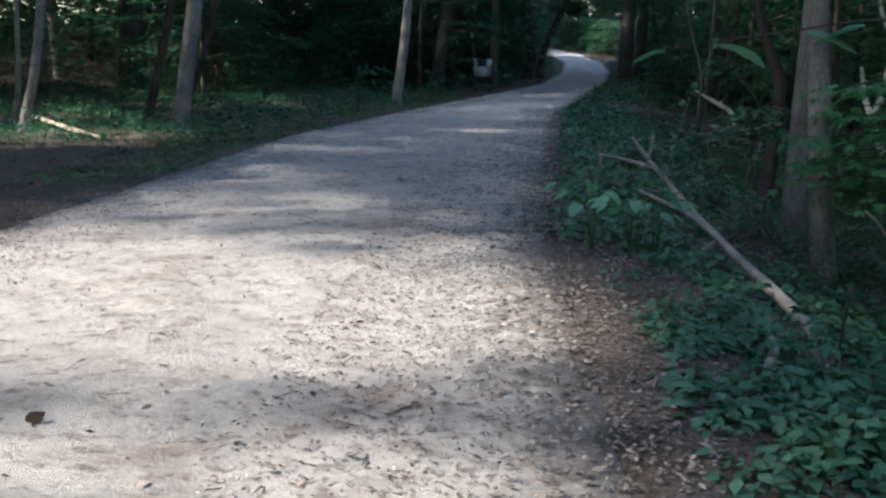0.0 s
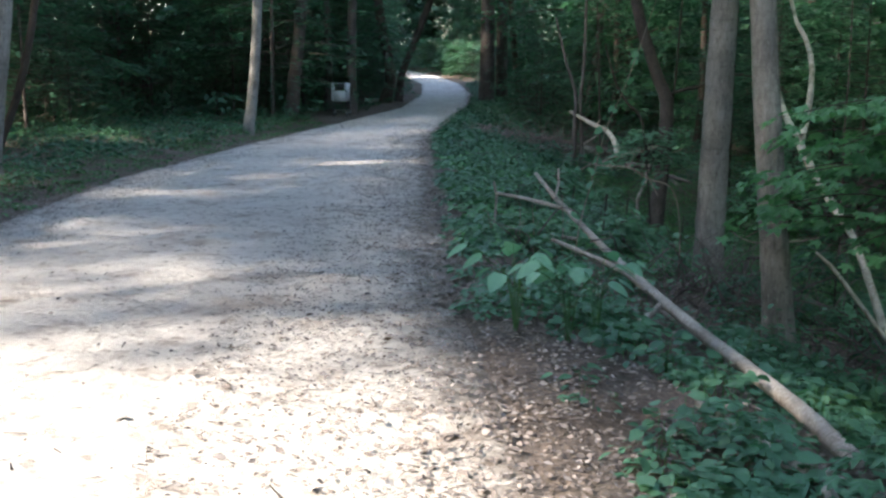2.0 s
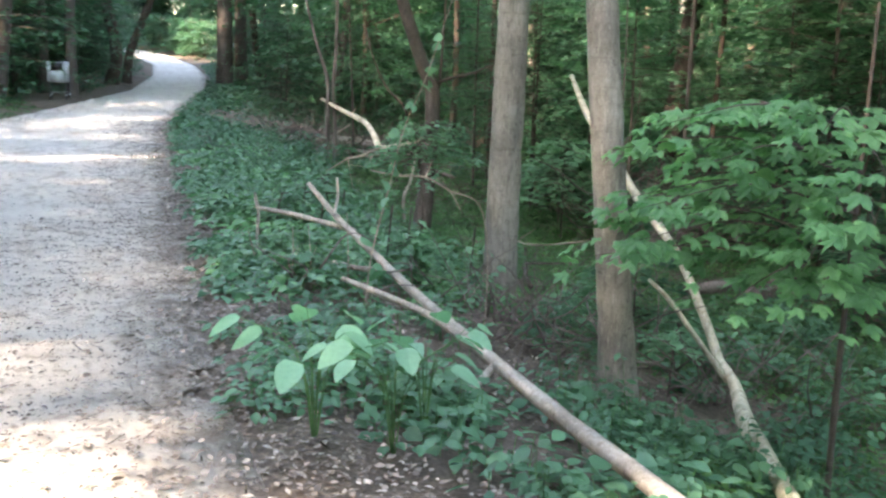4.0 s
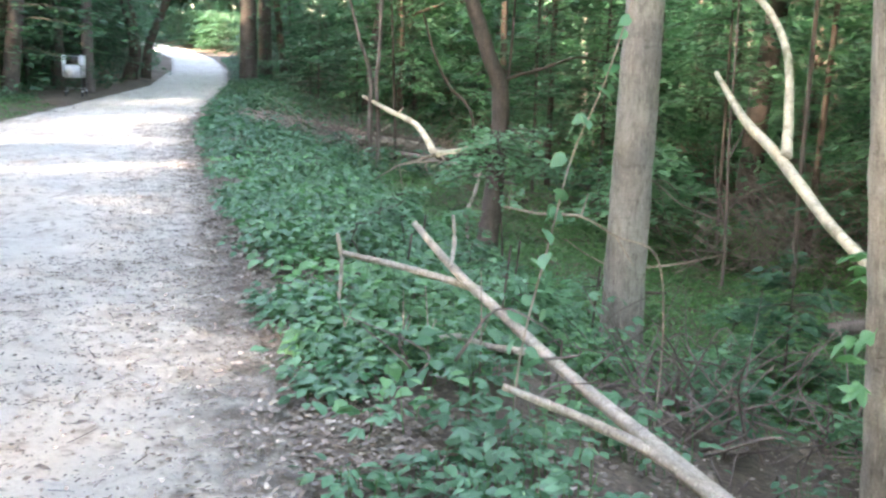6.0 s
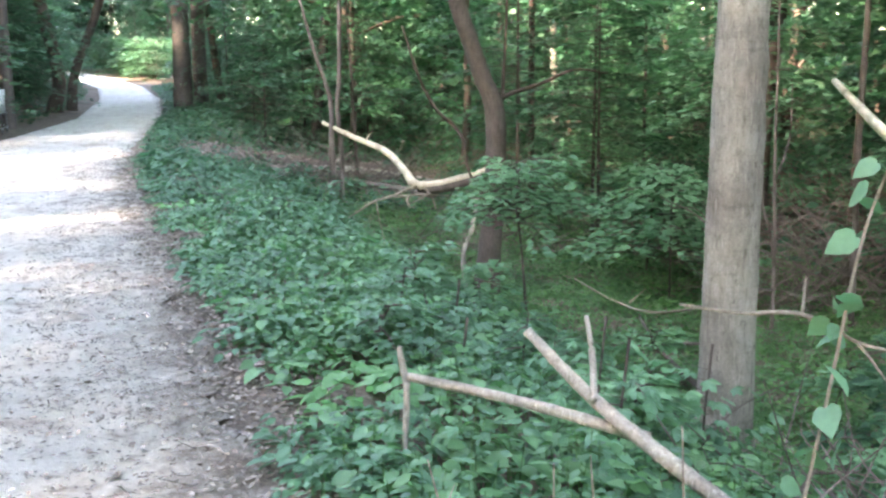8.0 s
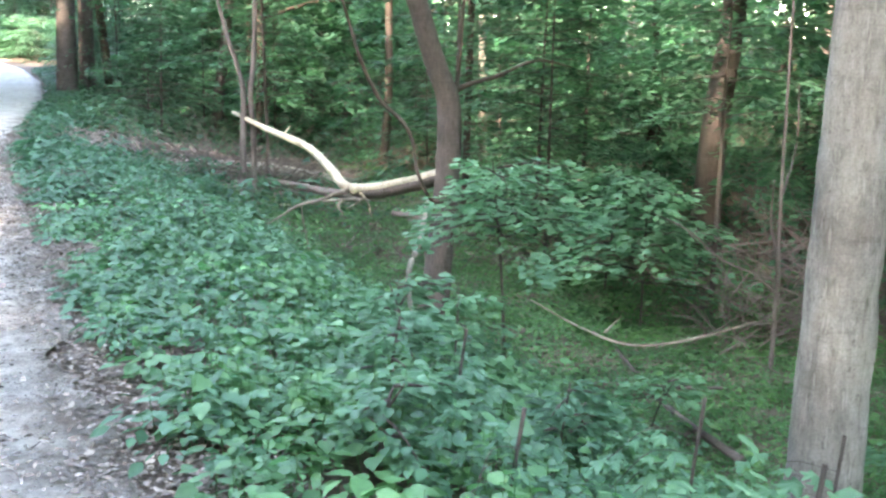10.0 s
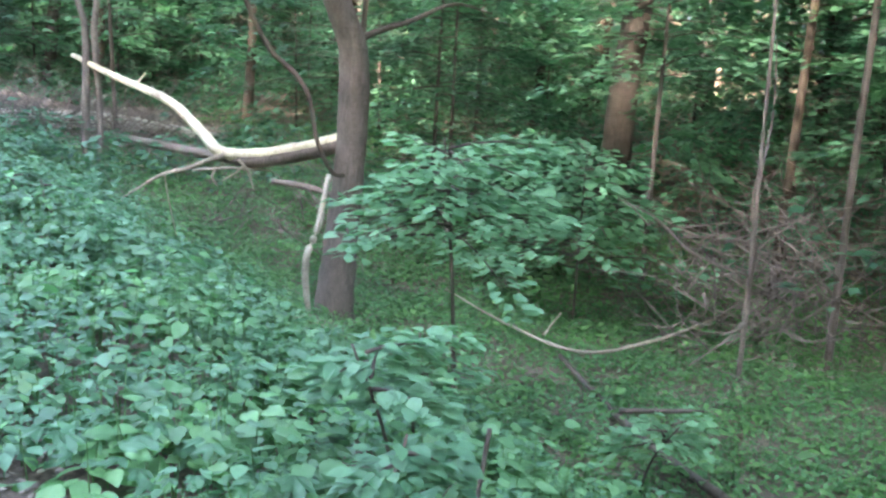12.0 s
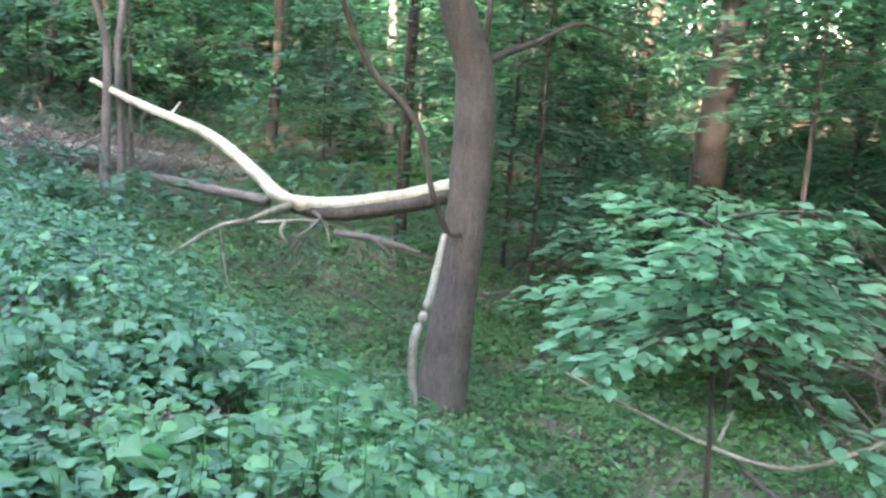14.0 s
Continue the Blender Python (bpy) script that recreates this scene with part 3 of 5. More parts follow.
GREY = "tall tree with smooth grey bark beside the path"
tree(3.32, 8.81, [(3.36, 8.81, -0.78, 0.115), (3.30, 8.81, 0.0, 0.103), (3.24, 8.81, 0.6, 0.097), (3.13, 8.81, 1.8, 0.089), (3.05, 8.8, 3.2, 0.084)], GREY, M_BARK, seed=1, sides=22, count=1300)
tree(4.30, 12.49, [(4.28, 12.42, -1.12, 0.165), (4.305, 12.42, 0.05, 0.152), (4.335, 12.42, 1.0, 0.146), (4.37, 12.42, 1.95, 0.138), (4.43, 12.42, 3.4, 0.128)], "tall leaning tree with pale grey bark", M_BARK, seed=2, sides=24, count=1500)
bent = tree(5.79, 18.1, [(5.70, 18.1, -1.27, 0.165), (5.76, 18.1, -0.6, 0.148), (5.84, 18.1, 0.2, 0.130), (5.86, 18.1, 0.72, 0.13), (5.83, 18.1, 1.03, 0.122), (5.70, 18.1, 1.32, 0.112), (5.55, 18.1, 1.72, 0.105), (5.32, 18.1, 2.45, 0.10)],
            "brown tree with a bent double trunk in the undergrowth", M_BARK_BROWN, seed=3, sides=24, count=1300, lobes=0.26, name="bent_tree")


def limbs(ob, rows, material, label=""):
    z = ob.matrix_basis.translation
    loc = [(x - z.x, y - z.y, h - z.z, r) for x, y, h, r in rows]
    return part("limb", tube(loc, 8, 7, 0.06, len(rows)), material, ob, label)


limbs(bent, [(5.74, 18.02, 0.02, 0.017), (5.60, 18.0, 0.06, 0.017), (5.46, 18.0, 0.31, 0.018), (5.45, 18.1, 0.62, 0.018), (5.38, 18.2, 0.80, 0.022), (5.22, 18.3, 0.98, 0.021), (5.06, 18.4, 1.35, 0.018), (4.92, 18.5, 1.9, 0.014)], M_BARK_DARK, "thin dark curved limb")
limbs(bent, [(5.92, 18.1, 1.08, 0.035), (6.12, 18.15, 1.14, 0.026), (6.57, 18.3, 1.23, 0.022), (7.1, 18.4, 1.38, 0.016), (7.65, 18.5, 1.32, 0.008)], M_BARK_DARK, "thin dark side limb")
limbs(bent, [(5.92, 18.15, 0.75, 0.03), (6.02, 18.2, 1.3, 0.022), (6.1, 18.2, 2.6, 0.012)], M_BARK_DARK, "thin upright shoot")
limbs(bent, [(5.56, 17.98, 0.05, 0.018), (5.47, 17.98, -0.35, 0.026), (5.36, 17.98, -0.65, 0.028), (5.42, 17.98, -1.25, 0.022)], M_DEADWOOD, "pale peeling dead shoot")

twin = base("twin_sapling_tree", 5.79, 23.4, float(ground_z(5.79, 23.4)), "slim twin-stemmed grey tree with crossing stems", "tree")
for rows in ([(5.73, 23.4, -1.0, 0.06), (5.75, 23.4, 0.05, 0.05), (5.77, 23.4, 0.9, 0.042), (5.70, 23.4, 1.25, 0.035), (5.55, 23.4, 1.7, 0.03), (5.35, 23.5, 2.6, 0.02)],
             [(5.87, 23.38, -1.0, 0.05), (5.90, 23.36, 0.04, 0.042), (5.86, 23.36, 0.9, 0.04), (5.92, 23.36, 1.5, 0.036), (5.97, 23.36, 3.2, 0.03), (6.0, 23.4, 6.0, 0.012)]):
    limbs(twin, rows, M_BRUSH)

# trees left of the path and by its far bend
for i, (rows, r, bark, label) in enumerate([
        ([(-4.43, 17.3, -0.02), (-4.28, 17.3, 1.09), (-4.08, 17.3, 2.4)], 0.145, M_BARK, "grey tree leaning over the path edge"),
        ([(-5.45, 19.0, 0.02), (-5.16, 19.0, 1.26), (-4.9, 19.0, 2.5)], 0.085, M_BARK_DARK, "slim dark leaning tree"),
        ([(-5.1, 20.0, 0.02), (-4.62, 20.0, 1.3), (-4.3, 20.0, 2.6)], 0.07, M_BARK_DARK, "slim dark leaning tree"),
        ([(-6.91, 17.0, 0.0), (-6.68, 17.0, 1.06), (-6.48, 17.0, 2.5)], 0.085, M_BARK, "slim grey tree beside fallen branches"),
        ([(-7.30, 17.5, 0.0), (-7.18, 17.5, 0.77), (-7.12, 17.5, 2.5)], 0.05, M_BARK, "thin grey tree beside fallen branches"),
        ([(-1.20, 25.5, 0.05), (-1.02, 25.5, 1.5), (-0.9, 25.5, 3.0)], 0.12, M_BARK, "straight grey tree at the path edge"),
        ([(-0.30, 31.5, 0.15), (-0.08, 31.5, 1.9), (0.1, 31.5, 3.6)], 0.19, M_BARK_BROWN, "brown tree at the path edge"),
        ([(-9.0, 30.0, 0.4), (-9.0, 30.0, 1.9), (-9.0, 30.0, 4)], 0.40, M_BARK_BROWN, "thick brown tree deep in the woods"),
        ([(0.9, 36.5, 0.2), (0.95, 36.5, 2.0), (0.9, 36.5, 4.2)], 0.13, M_BARK_BROWN, "brown tree behind the trolley"),
        ([(1.6, 35.0, 0.2), (1.62, 35.0, 2.0), (1.7, 35.0, 4.2)], 0.16, M_BARK_BROWN, "brown tree behind the trolley"),
        ([(3.3, 42.5, 0.3), (3.5, 42.5, 1.6), (3.1, 42.5, 4.0)], 0.22, M_BARK_DARK, "dark tree leaning over the bend"),
        ([(3.9, 43.5, 0.3), (4.1, 43.5, 1.7), (4.9, 43.5, 3.6)], 0.16, M_BARK_DARK, "dark tree leaning over the bend"),
        ([(7.21, 42.0, 0.5), (7.25, 42.0, 2.5), (7.3, 42.0, 5.0)], 0.30, M_BARK_BROWN, "thick brown tree at the bend of the path"),
        ([(7.95, 42.6, 0.5), (7.95, 42.6, 2.5), (7.98, 42.6, 5.0)], 0.24, M_BARK_BROWN, "brown tree at the bend of the path"),
        ([(3.84, 7.0, -0.85), (3.86, 7.1, 0.3), (3.88, 7.4, 1.8)], 0.10, M_BARK, "slim grey tree in the undergrowth"),
        ([(11.6, 20.3, -1.0), (11.7, 20.3, 0.5), (11.9, 20.3, 1.8)], 0.21, M_BARK_BROWN, "stout brown tree among saplings"),
        ([(8.75, 22.3, -0.9), (8.77, 22.3, 0.7), (8.8, 22.3, 2.5)], 0.055, M_BARK_DARK, "slim dark tree in the undergrowth"),
        ([(9.7, 16.6, -1.2), (9.8, 16.6, 0.5), (9.9, 16.6, 2.5)], 0.045, M_BARK_DARK, "slim dark tree in the undergrowth"),
        ([(8.3, 15.2, -1.2), (8.3, 15.2, 0.5), (8.35, 15.2, 2.5)], 0.03, M_BARK_BROWN, "slim brown tree by a brush heap")]):
    x, y = rows[0][0], rows[0][1]
    z = float(ground_z(x, y))
    pts = [(px, py, pz if k else z, r * (1.0, 0.92, 0.85)[k]) for k, (px, py, pz) in enumerate(rows)]
    tree(x, y, pts, label, bark, reach=3.8 if r > 0.105 or x < 3 else 2.8, top=10.5 + (i % 3), count=1700 if x < 3 else (1500 if r > 0.105 else 600), seed=20 + i, sides=12)


def wood_trees():
    """The rest of the wood: trunks and crowns on both sides, clear of the path and of the open strip beside it; some
    stand unseen on the sun's side, added for their shade.
    """
    g = np.random.default_rng(77)
    # these ten stand out of view, added so that their crowns shade the path
    spots = [(-7.5, -3.5), (-9.8, -1.0), (-6.5, -6.0), (-10.0, 5.5), (-12.0, 4.0), (-9.0, -9.0), (-12.0, 9.0), (-5.5, -10.5), (-8.6, 9.5), (-11.0, 13.0)]
    tries = 0
    while len(spots) < 95 and tries < 9000:
        tries += 1
        x, y = g.uniform(-26, 30), g.uniform(-22, 74)
        c, h, _ = path_at(y)
        side = abs(x - float(c)) - float(h)
        # outside the view trees may stand nearer the path, to block the sun
        out_of_sight = x < -0.5 * max(y, 0) - 3.0 and y < 18
        if side < 1.6 or not out_of_sight and ((x > c and side < 8.5 and 2 < y < 30) or (x < c and side < 6 and 2 < y < 30) or (x < c and side < 2.5)):
            continue
        if any((x - a) ** 2 + (y - b) ** 2 < 11 for a, b in spots):
            continue
        if y > 46 and 4 < x < 24 or x > 15 and 10 < y < 46 and len(spots) % 2:
            continue
        spots.append((x, y))
    spots += [(-2, 56), (-5, 62), (-1, 68), (-6, 73), (-1, 77), (-10, 66), (-11, 78), (4, 81), (9, 82), (14, 80), (20, 77), (25, 70), (-4, 85), (20, 25), (24, 29), (27.5, 24.5), (22, 34), (29, 32), (18.5, 30), (31, 38), (25, 40)]
    for i, (x, y) in enumerate(spots):
        z, r = float(ground_z(x, y)), g.uniform(0.07, 0.2)
        dx, dy = g.normal(0, 0.12, 2)
        pts = [(x, y, z, r), (x + dx, y + dy, z + 1.5, r * 0.9), (x + dx * 2.2, y + dy * 2.2, z + 3.4, r * 0.8)]
        tree(x, y, pts, "woodland tree with rough brown bark", (M_BARK_BROWN, M_BARK_DARK, M_BARK)[i % 3], reach=4.4, top=g.uniform(16, 20) if x < path_mid(y) else g.uniform(11, 16), count=4600 if x < path_mid(y) else (2600 if x > 13 and y < 36 else 4200), seed=200 + i, sides=9, group="trees of the wood")


wood_trees()

for k, (x, y) in enumerate([(9.9, 27.0), (8.9, 31.0), (10.2, 35.0), (11.6, 38.8), (13.4, 29.6), (14.6, 34.2), (15.4, 39.4), (14.4, 24.6), (12.6, 45.0), (17.8, 21.0), (16.6, 16.2), (18.6, 26.8), (22.5, 26.5), (24.5, 23.0), (20.8, 21.8), (26.0, 28.0), (23.0, 31.0), (25.5, 18.5)]):
    z = float(ground_z(x, y))
    # before y 30 the paler leaf colour stands in for brighter light
    tree(x, y, [(x, y, z, 0.09), (x + 0.1, y, z + 1.5, 0.08), (x + 0.15, y + 0.1, z + 3.2, 0.07)], "leafy tree with low hanging boughs", M_BARK_DARK, reach=3.4, top=10.5, count=5200 if y > 30 else 2600, seed=400 + k, sides=9, group="low leafy trees", low=2.3 + z * 0.3 if x < 17 else 0.6, leaf=0.25, foliage=M_BROAD if y < 30 else None)

# ---- saplings and shrubs ----


def sapling_shape(g, tall, reach, branches, leaf, start=0.12):
    """A young tree: a thin stem and flat leafy sprays. Returns stem, twigs and leaves."""
    lean = g.normal(0, 0.05, 2)
    stem = tube([(0, 0, -0.1, 0.007 + tall * 0.005), (lean[0], lean[1], tall * 0.5, 0.004 + tall * 0.004), (lean[0] * 2.5, lean[1] * 2.5, tall, 0.004)], 6, 6, 0.08, 1)
    twig, pos, axis = [], [], []
    for b in range(branches):
        f = start + (0.97 - start) * (b + g.uniform(0, 1)) / branches
        a = b * 2.4 + g.normal(0, 0.4)
        ln = reach * (1.15 - 0.75 * f) * g.uniform(0.7, 1.15)
        o = np.array([lean[0] * 2 * f, lean[1] * 2 * f, tall * f])
        d = np.array([math.cos(a), math.sin(a), g.uniform(0.0, 0.35)])
        t = np.linspace(0, 1, 12)[:, None]
        line = o + d * ln * t + np.array([0, 0, -0.28 * ln]) * t ** 2
        twig.append(tube(np.hstack([line[::3], np.linspace(0.008, 0.002, 4)[:, None]]), 4, 3, 0.0))
        sidew = np.array([-math.sin(a), math.cos(a), 0])
        for k in range(2, 12):
            for s in (-1, 1):
                m = int(g.integers(1, 5))
                off = g.uniform(0.02, 0.30, m) * ln * (1.1 - k / 14)
                for q in off:
                    pos.append(line[k] + s * sidew * q + np.array([0, 0, g.normal(0, 0.03) - 0.2 * q]))
                    w = d + s * sidew * g.uniform(0.4, 1.2)
                    axis.append((w[0], w[1], g.uniform(-0.3, 0.15)))
    pos, axis = np.array(pos), np.array(axis)
    n = len(pos)
    return stem, join(twig), leaves(pos, axis, tilted(n, g, 0.28), leaf * g.uniform(0.65, 1.25, n), OVATE if leaf < 0.125 and reach < 1.5 else DIAMOND)


def sapling(x, y, tall, reach, branches, leaf, seed, label="green sapling with flat leafy sprays", name="sapling", material=M_SAPLING, start=0.12, group=""):
    g = np.random.default_rng(seed)
    ob = base(name, x, y, float(ground_z(x, y)), label, "sapling", group)
    stem, twig, lv = sapling_shape(g, tall, reach, branches, leaf, start)
    part("stem", stem, M_BARK_BROWN, ob)
    part("branchwork", twig, M_BARK_BROWN, ob)["kind"] = "stuff"
    part("foliage", lv, material, ob, soft=False)
    return ob


# the bush beside the bent tree and those near the walker
sapling(4.70, 15.4, 1.62, 1.15, 27, 0.076, 501, "leafy green bush with flat sprays on a thin stem", "bush", M_BROAD, start=0.66)
sapling(7.6, 17.2, 1.5, 1.2, 26, 0.115, 502, "leafy green bush in the hollow", "bush", M_BROAD, start=0.3)
sapling(8.3, 18.6, 1.5, 1.2, 26, 0.115, 503, "leafy green bush in the hollow", "bush", M_BROAD, start=0.3)
sapling(5.6, 12.1, 1.1, 0.7, 14, 0.09, 504, "leafy green bush at the foot of a tree", "bush")
sapling(7.9, 11.6, 1.7, 1.0, 18, 0.1, 505, "leafy green bush in the hollow", "bush")
for k, (x, y, tall) in enumerate([(2.6, 13.3, 0.75), (3.2, 12.9, 0.7), (3.7, 13.4, 0.55), (2.2, 12.7, 0.6), (3.3, 17.6, 0.7), (3.6, 18.8, 0.75), (2.9, 19.6, 0.7), (4.1, 11.0, 0.8), (3.6, 10.2, 0.7), (5.2, 10.9, 0.9)]):
    sapling(x, y, tall * 0.6, 0.42, 6, 0.062, 520 + k, "low leafy seedling in the ground cover", "seedling", M_HERB, 0.35, "seedlings of the bank")


for k, (x, y, tall, reach) in enumerate([(9.0, 20.9, 4.2, 1.9), (12.4, 17.0, 3.6, 1.8), (8.1, 21.6, 4.6, 1.9), (12.9, 18.4, 4.4, 2.0), (13.2, 15.2, 4.2, 2.0), (11.2, 22.6, 5.2, 2.2), (6.9, 25.3, 5.0, 1.9), (9.6, 13.2, 3.2, 1.6), (10.4, 15.6, 4.6, 2.2), (9.0, 17.6, 4.4, 2.0), (11.6, 13.4, 4.8, 2.2)]):
    sapling(x, y, tall, reach, 44, 0.135, 560 + k, "young tree with hanging layered green sprays", "young_tree", M_BROAD if k > 7 else M_SAPLING, 0.45 if k > 7 else 0.3, "young trees of the hollow")


for k, (x, y, tall, reach, leaf) in enumerate([(3.05, 13.75, 0.62, 0.5, 0.10), (3.75, 14.6, 0.6, 0.5, 0.095), (3.1, 11.55, 0.5, 0.38, 0.10), (4.35, 11.3, 0.55, 0.45, 0.10), (4.7, 10.2, 0.7, 0.6, 0.10), (5.3, 14.6, 0.55, 0.5, 0.09), (5.6, 12.9, 0.6, 0.5, 0.09)]):
    sapling(x, y, tall * 0.9, reach, 6, leaf * 0.75, 580 + k, "young broad-leaved shoot with flat pale green sprays", "seedling", M_BROAD, 0.65, "pale seedlings of the bank")


def thicket():
    """Background saplings: a few kinds, repeated with turns and sizes."""
    g = np.random.default_rng(91)
    kinds = [sapling(60 + 3 * k, -40, (2.2, 3.2, 5.2, 4.0, 6.6)[k], (1.3, 1.6, 2.1, 1.8, 2.3)[k], (38, 50, 84, 66, 110)[k], (0.10, 0.115, 0.13, 0.125, 0.14)[k], 600 + k, group="saplings of the wood") for k in range(5)]
    spots, tries = [], 0
    while len(spots) < 298 and tries < 30000:
        tries += 1
        y = g.uniform(6, 72)
        c, h, _ = path_at(y)
        x = float(c + h) + 1.5 + 25 * g.uniform() ** 1.5 if g.uniform() < 0.64 else float(c - h) - 1.2 - 20 * g.uniform() ** 1.3
        right, left = x - float(c + h), float(c - h) - x
        if max(right, left) < 1.3 or (right > 0 and right < (8.2 if 11 < y < 20 else 5.6) and y < 27) or (right > 0 and right < 2.2):
            continue
        if left > 0 and y < 30 and left < 5.0:
            continue
        if left > 0 and y < 30 and g.uniform() < 0.3:
            continue
        if abs(x - 11.7) < 1.4 and 15 < y < 21.0 or 4.0 < x < 9.8 and 23.5 < y < 28.0:
            continue
        if any((x - a) ** 2 + (y - b) ** 2 < 1.3 for a, b in spots):
            continue
        spots.append((x, y))
    for k in range(34):
        y = 33 + k * 0.85
        c, h, _ = path_at(y)
        spots[40 + k] = (float(c - h) - 2.2 - 2.6 * g.uniform(), y)
    for i, (x, y) in enumerate(spots):
        s = g.uniform(0.85, 1.45)
        m = pose(x, y, float(ground_z(x, y)), 0, 0, g.uniform(0, 360)) @ Matrix.Diagonal((s, s, s, 1))
        if i < 5:
            kinds[i].matrix_basis = m
        else:
            copy_thing(kinds[i % 5], m)


thicket()


def far_shrubs():
    """Sunlit shrubs at the far bend of the path."""
    g = np.random.default_rng(95)
    first = sapling(70, -40, 2.2, 2.0, 30, 0.2, 640, "sunlit bright green shrub at the bend of the path", "shrub", M_BRIGHT, 0.1, "shrubs at the bend")
    for i in range(46):
        y = g.uniform(48, 70) if i < 20 else g.uniform(61, 79)
        x = path_mid(y) + (2.6 + 6.5 * g.uniform() ** 1.3 if i < 20 else 2.2 + 4.5 * g.uniform())
        m = pose(x, y, float(ground_z(x, y)) - 0.1, 0, 0, g.uniform(0, 360))
        if i == 0:
            first.matrix_basis = m
        else:
            copy_thing(first, m)
    dark = sapling(73, -40, 6.5, 3.0, 90, 0.26, 641, "tall dark leafy sapling closing the far bend", "sapling", M_CANOPY, 0.05, "saplings at the far bend")
    for i in range(34):
        x, y = -8.0 + 0.75 * i + g.normal(0, 0.5), g.uniform(79, 87)
        m = pose(x, y, float(ground_z(x, y)), 0, 0, g.uniform(0, 360))
        if i == 0:
            dark.matrix_basis = m
        else:
            copy_thing(dark, m)


far_shrubs()


def far_woods():
    """The leafy rim of the wood all round, past the trees that one can tell apart."""
    g = np.random.default_rng(97)
    n = 210000
    a = g.uniform(0, 6.28, n)
    r = 1 + g.normal(0, 0.05, n)
    x, y = 3 + 33 * np.cos(a) * r, 28 + 58 * np.sin(a) * r
    z = np.maximum(ground_z(x, y), -1.0) + 13 * g.uniform(0, 1, n) ** 1.15
    lump = waves(a * 20, z * 0.6, 3.0, 98) > -0.9
    x, y, z = x[lump], y[lump], z[lump]
    m = len(x)
    ax = g.normal(size=(m, 3))
    ax[:, 2] *= 0.4
    return leaves(np.stack([x, y, z], -1), ax, tilted(m, g, 0.8), 0.6 * g.uniform(0.6, 1.3, m), DIAMOND)


mesh_thing("far_woods", far_woods(), M_CANOPY, "dense green foliage at the far rim of the wood", "foliage", kind="stuff")

def understorey(name, n, each, seed, x0, x1, y0, y1, low, high, leaf, material, label, clear, power=1.0):
    """Flat drooping sprays of leaves at many heights, the mass of the wood's undergrowth."""
    g = np.random.default_rng(seed)
    x, y = x0 + (x1 - x0) * g.uniform(0, 1, n) ** power, g.uniform(y0, y1, n)
    h = low + (high - low) * g.uniform(0, 1, n) ** 1.2
    keep = (waves(x, y, 5.0, seed) + 0.5 * waves(x + h, y - h, 2.0, seed + 1) > -0.55) & ~clear(x, y, h)
    x, y, h = x[keep], y[keep], h[keep]
    n = len(x)
    reach = g.uniform(0.35, 0.95, n)
    way = g.uniform(0, 6.28, n)
    t, s = g.uniform(0, 1, (n, each)), g.normal(0, 0.32, (n, each))
    s = s * (1.1 - 0.7 * t)
    ox = reach[:, None] * (t * np.cos(way)[:, None] - s * np.sin(way)[:, None])
    oy = reach[:, None] * (t * np.sin(way)[:, None] + s * np.cos(way)[:, None])
    oz = -0.35 * reach[:, None] * (t ** 2 + s ** 2) + g.normal(0, 0.05, (n, each))
    p = np.stack([x[:, None] + ox, y[:, None] + oy, ground_z(x, y)[:, None] + h[:, None] + oz], -1).reshape(-1, 3)
    a = (way[:, None] + np.sign(s) * g.uniform(0.2, 1.1, (n, each))).ravel()
    m = n * each
    ax = np.stack([np.cos(a), np.sin(a), g.uniform(-0.55, 0.1, m)], -1)
    size = leaf * np.repeat(g.uniform(0.75, 1.3, n), each) * g.uniform(0.7, 1.25, m)
    return mesh_thing(name, leaves(p, ax, tilted(m, g, 0.33), size, DIAMOND), material, label, "foliage", kind="stuff")


def clear_right(x, y, h):
    """Kept open: the bank, the hollow with the bent tree, the heap of brush, the peeled limb."""
    c, hw, _ = path_at(y)
    side = x - c - hw
    shut = side < np.where(y < 27, 7.6, 2.6)
    shut |= (x < 10.6) & (y > 13.5) & (y < 17.6) & (h < 1.5)
    shut |= (x < 9.5) & (y > 22) & (y < 28.5) & (h < 1.1)
    shut |= (x < 11.9) & (np.abs(y - 20.3 + (11.7 - x) * 0.72) < 0.95) & (h < 3.0)
    return shut


understorey("undergrowth", 1500, 46, 651, 8, 15, 9, 30, 0.2, 5.0, 0.135, M_UNDER, "layered green sprays of undergrowth in the wood", clear_right)
understorey("undergrowth", 2600, 34, 653, 9, 30, 14, 52, 0.3, 8.0, 0.21, M_UNDER, "hazy green undergrowth deep in the wood", clear_right)


def clear_left(x, y, h):
    c, hw, _ = path_at(y)
    return c - hw - x < 1.6 + np.maximum(0, (26 - y) * 0.5)


understorey("undergrowth", 900, 34, 655, -24, 4, 22, 66, 0.3, 5.0, 0.2, M_SAPLING, "shady green undergrowth across the path", clear_left)


# ---- herb layer ----


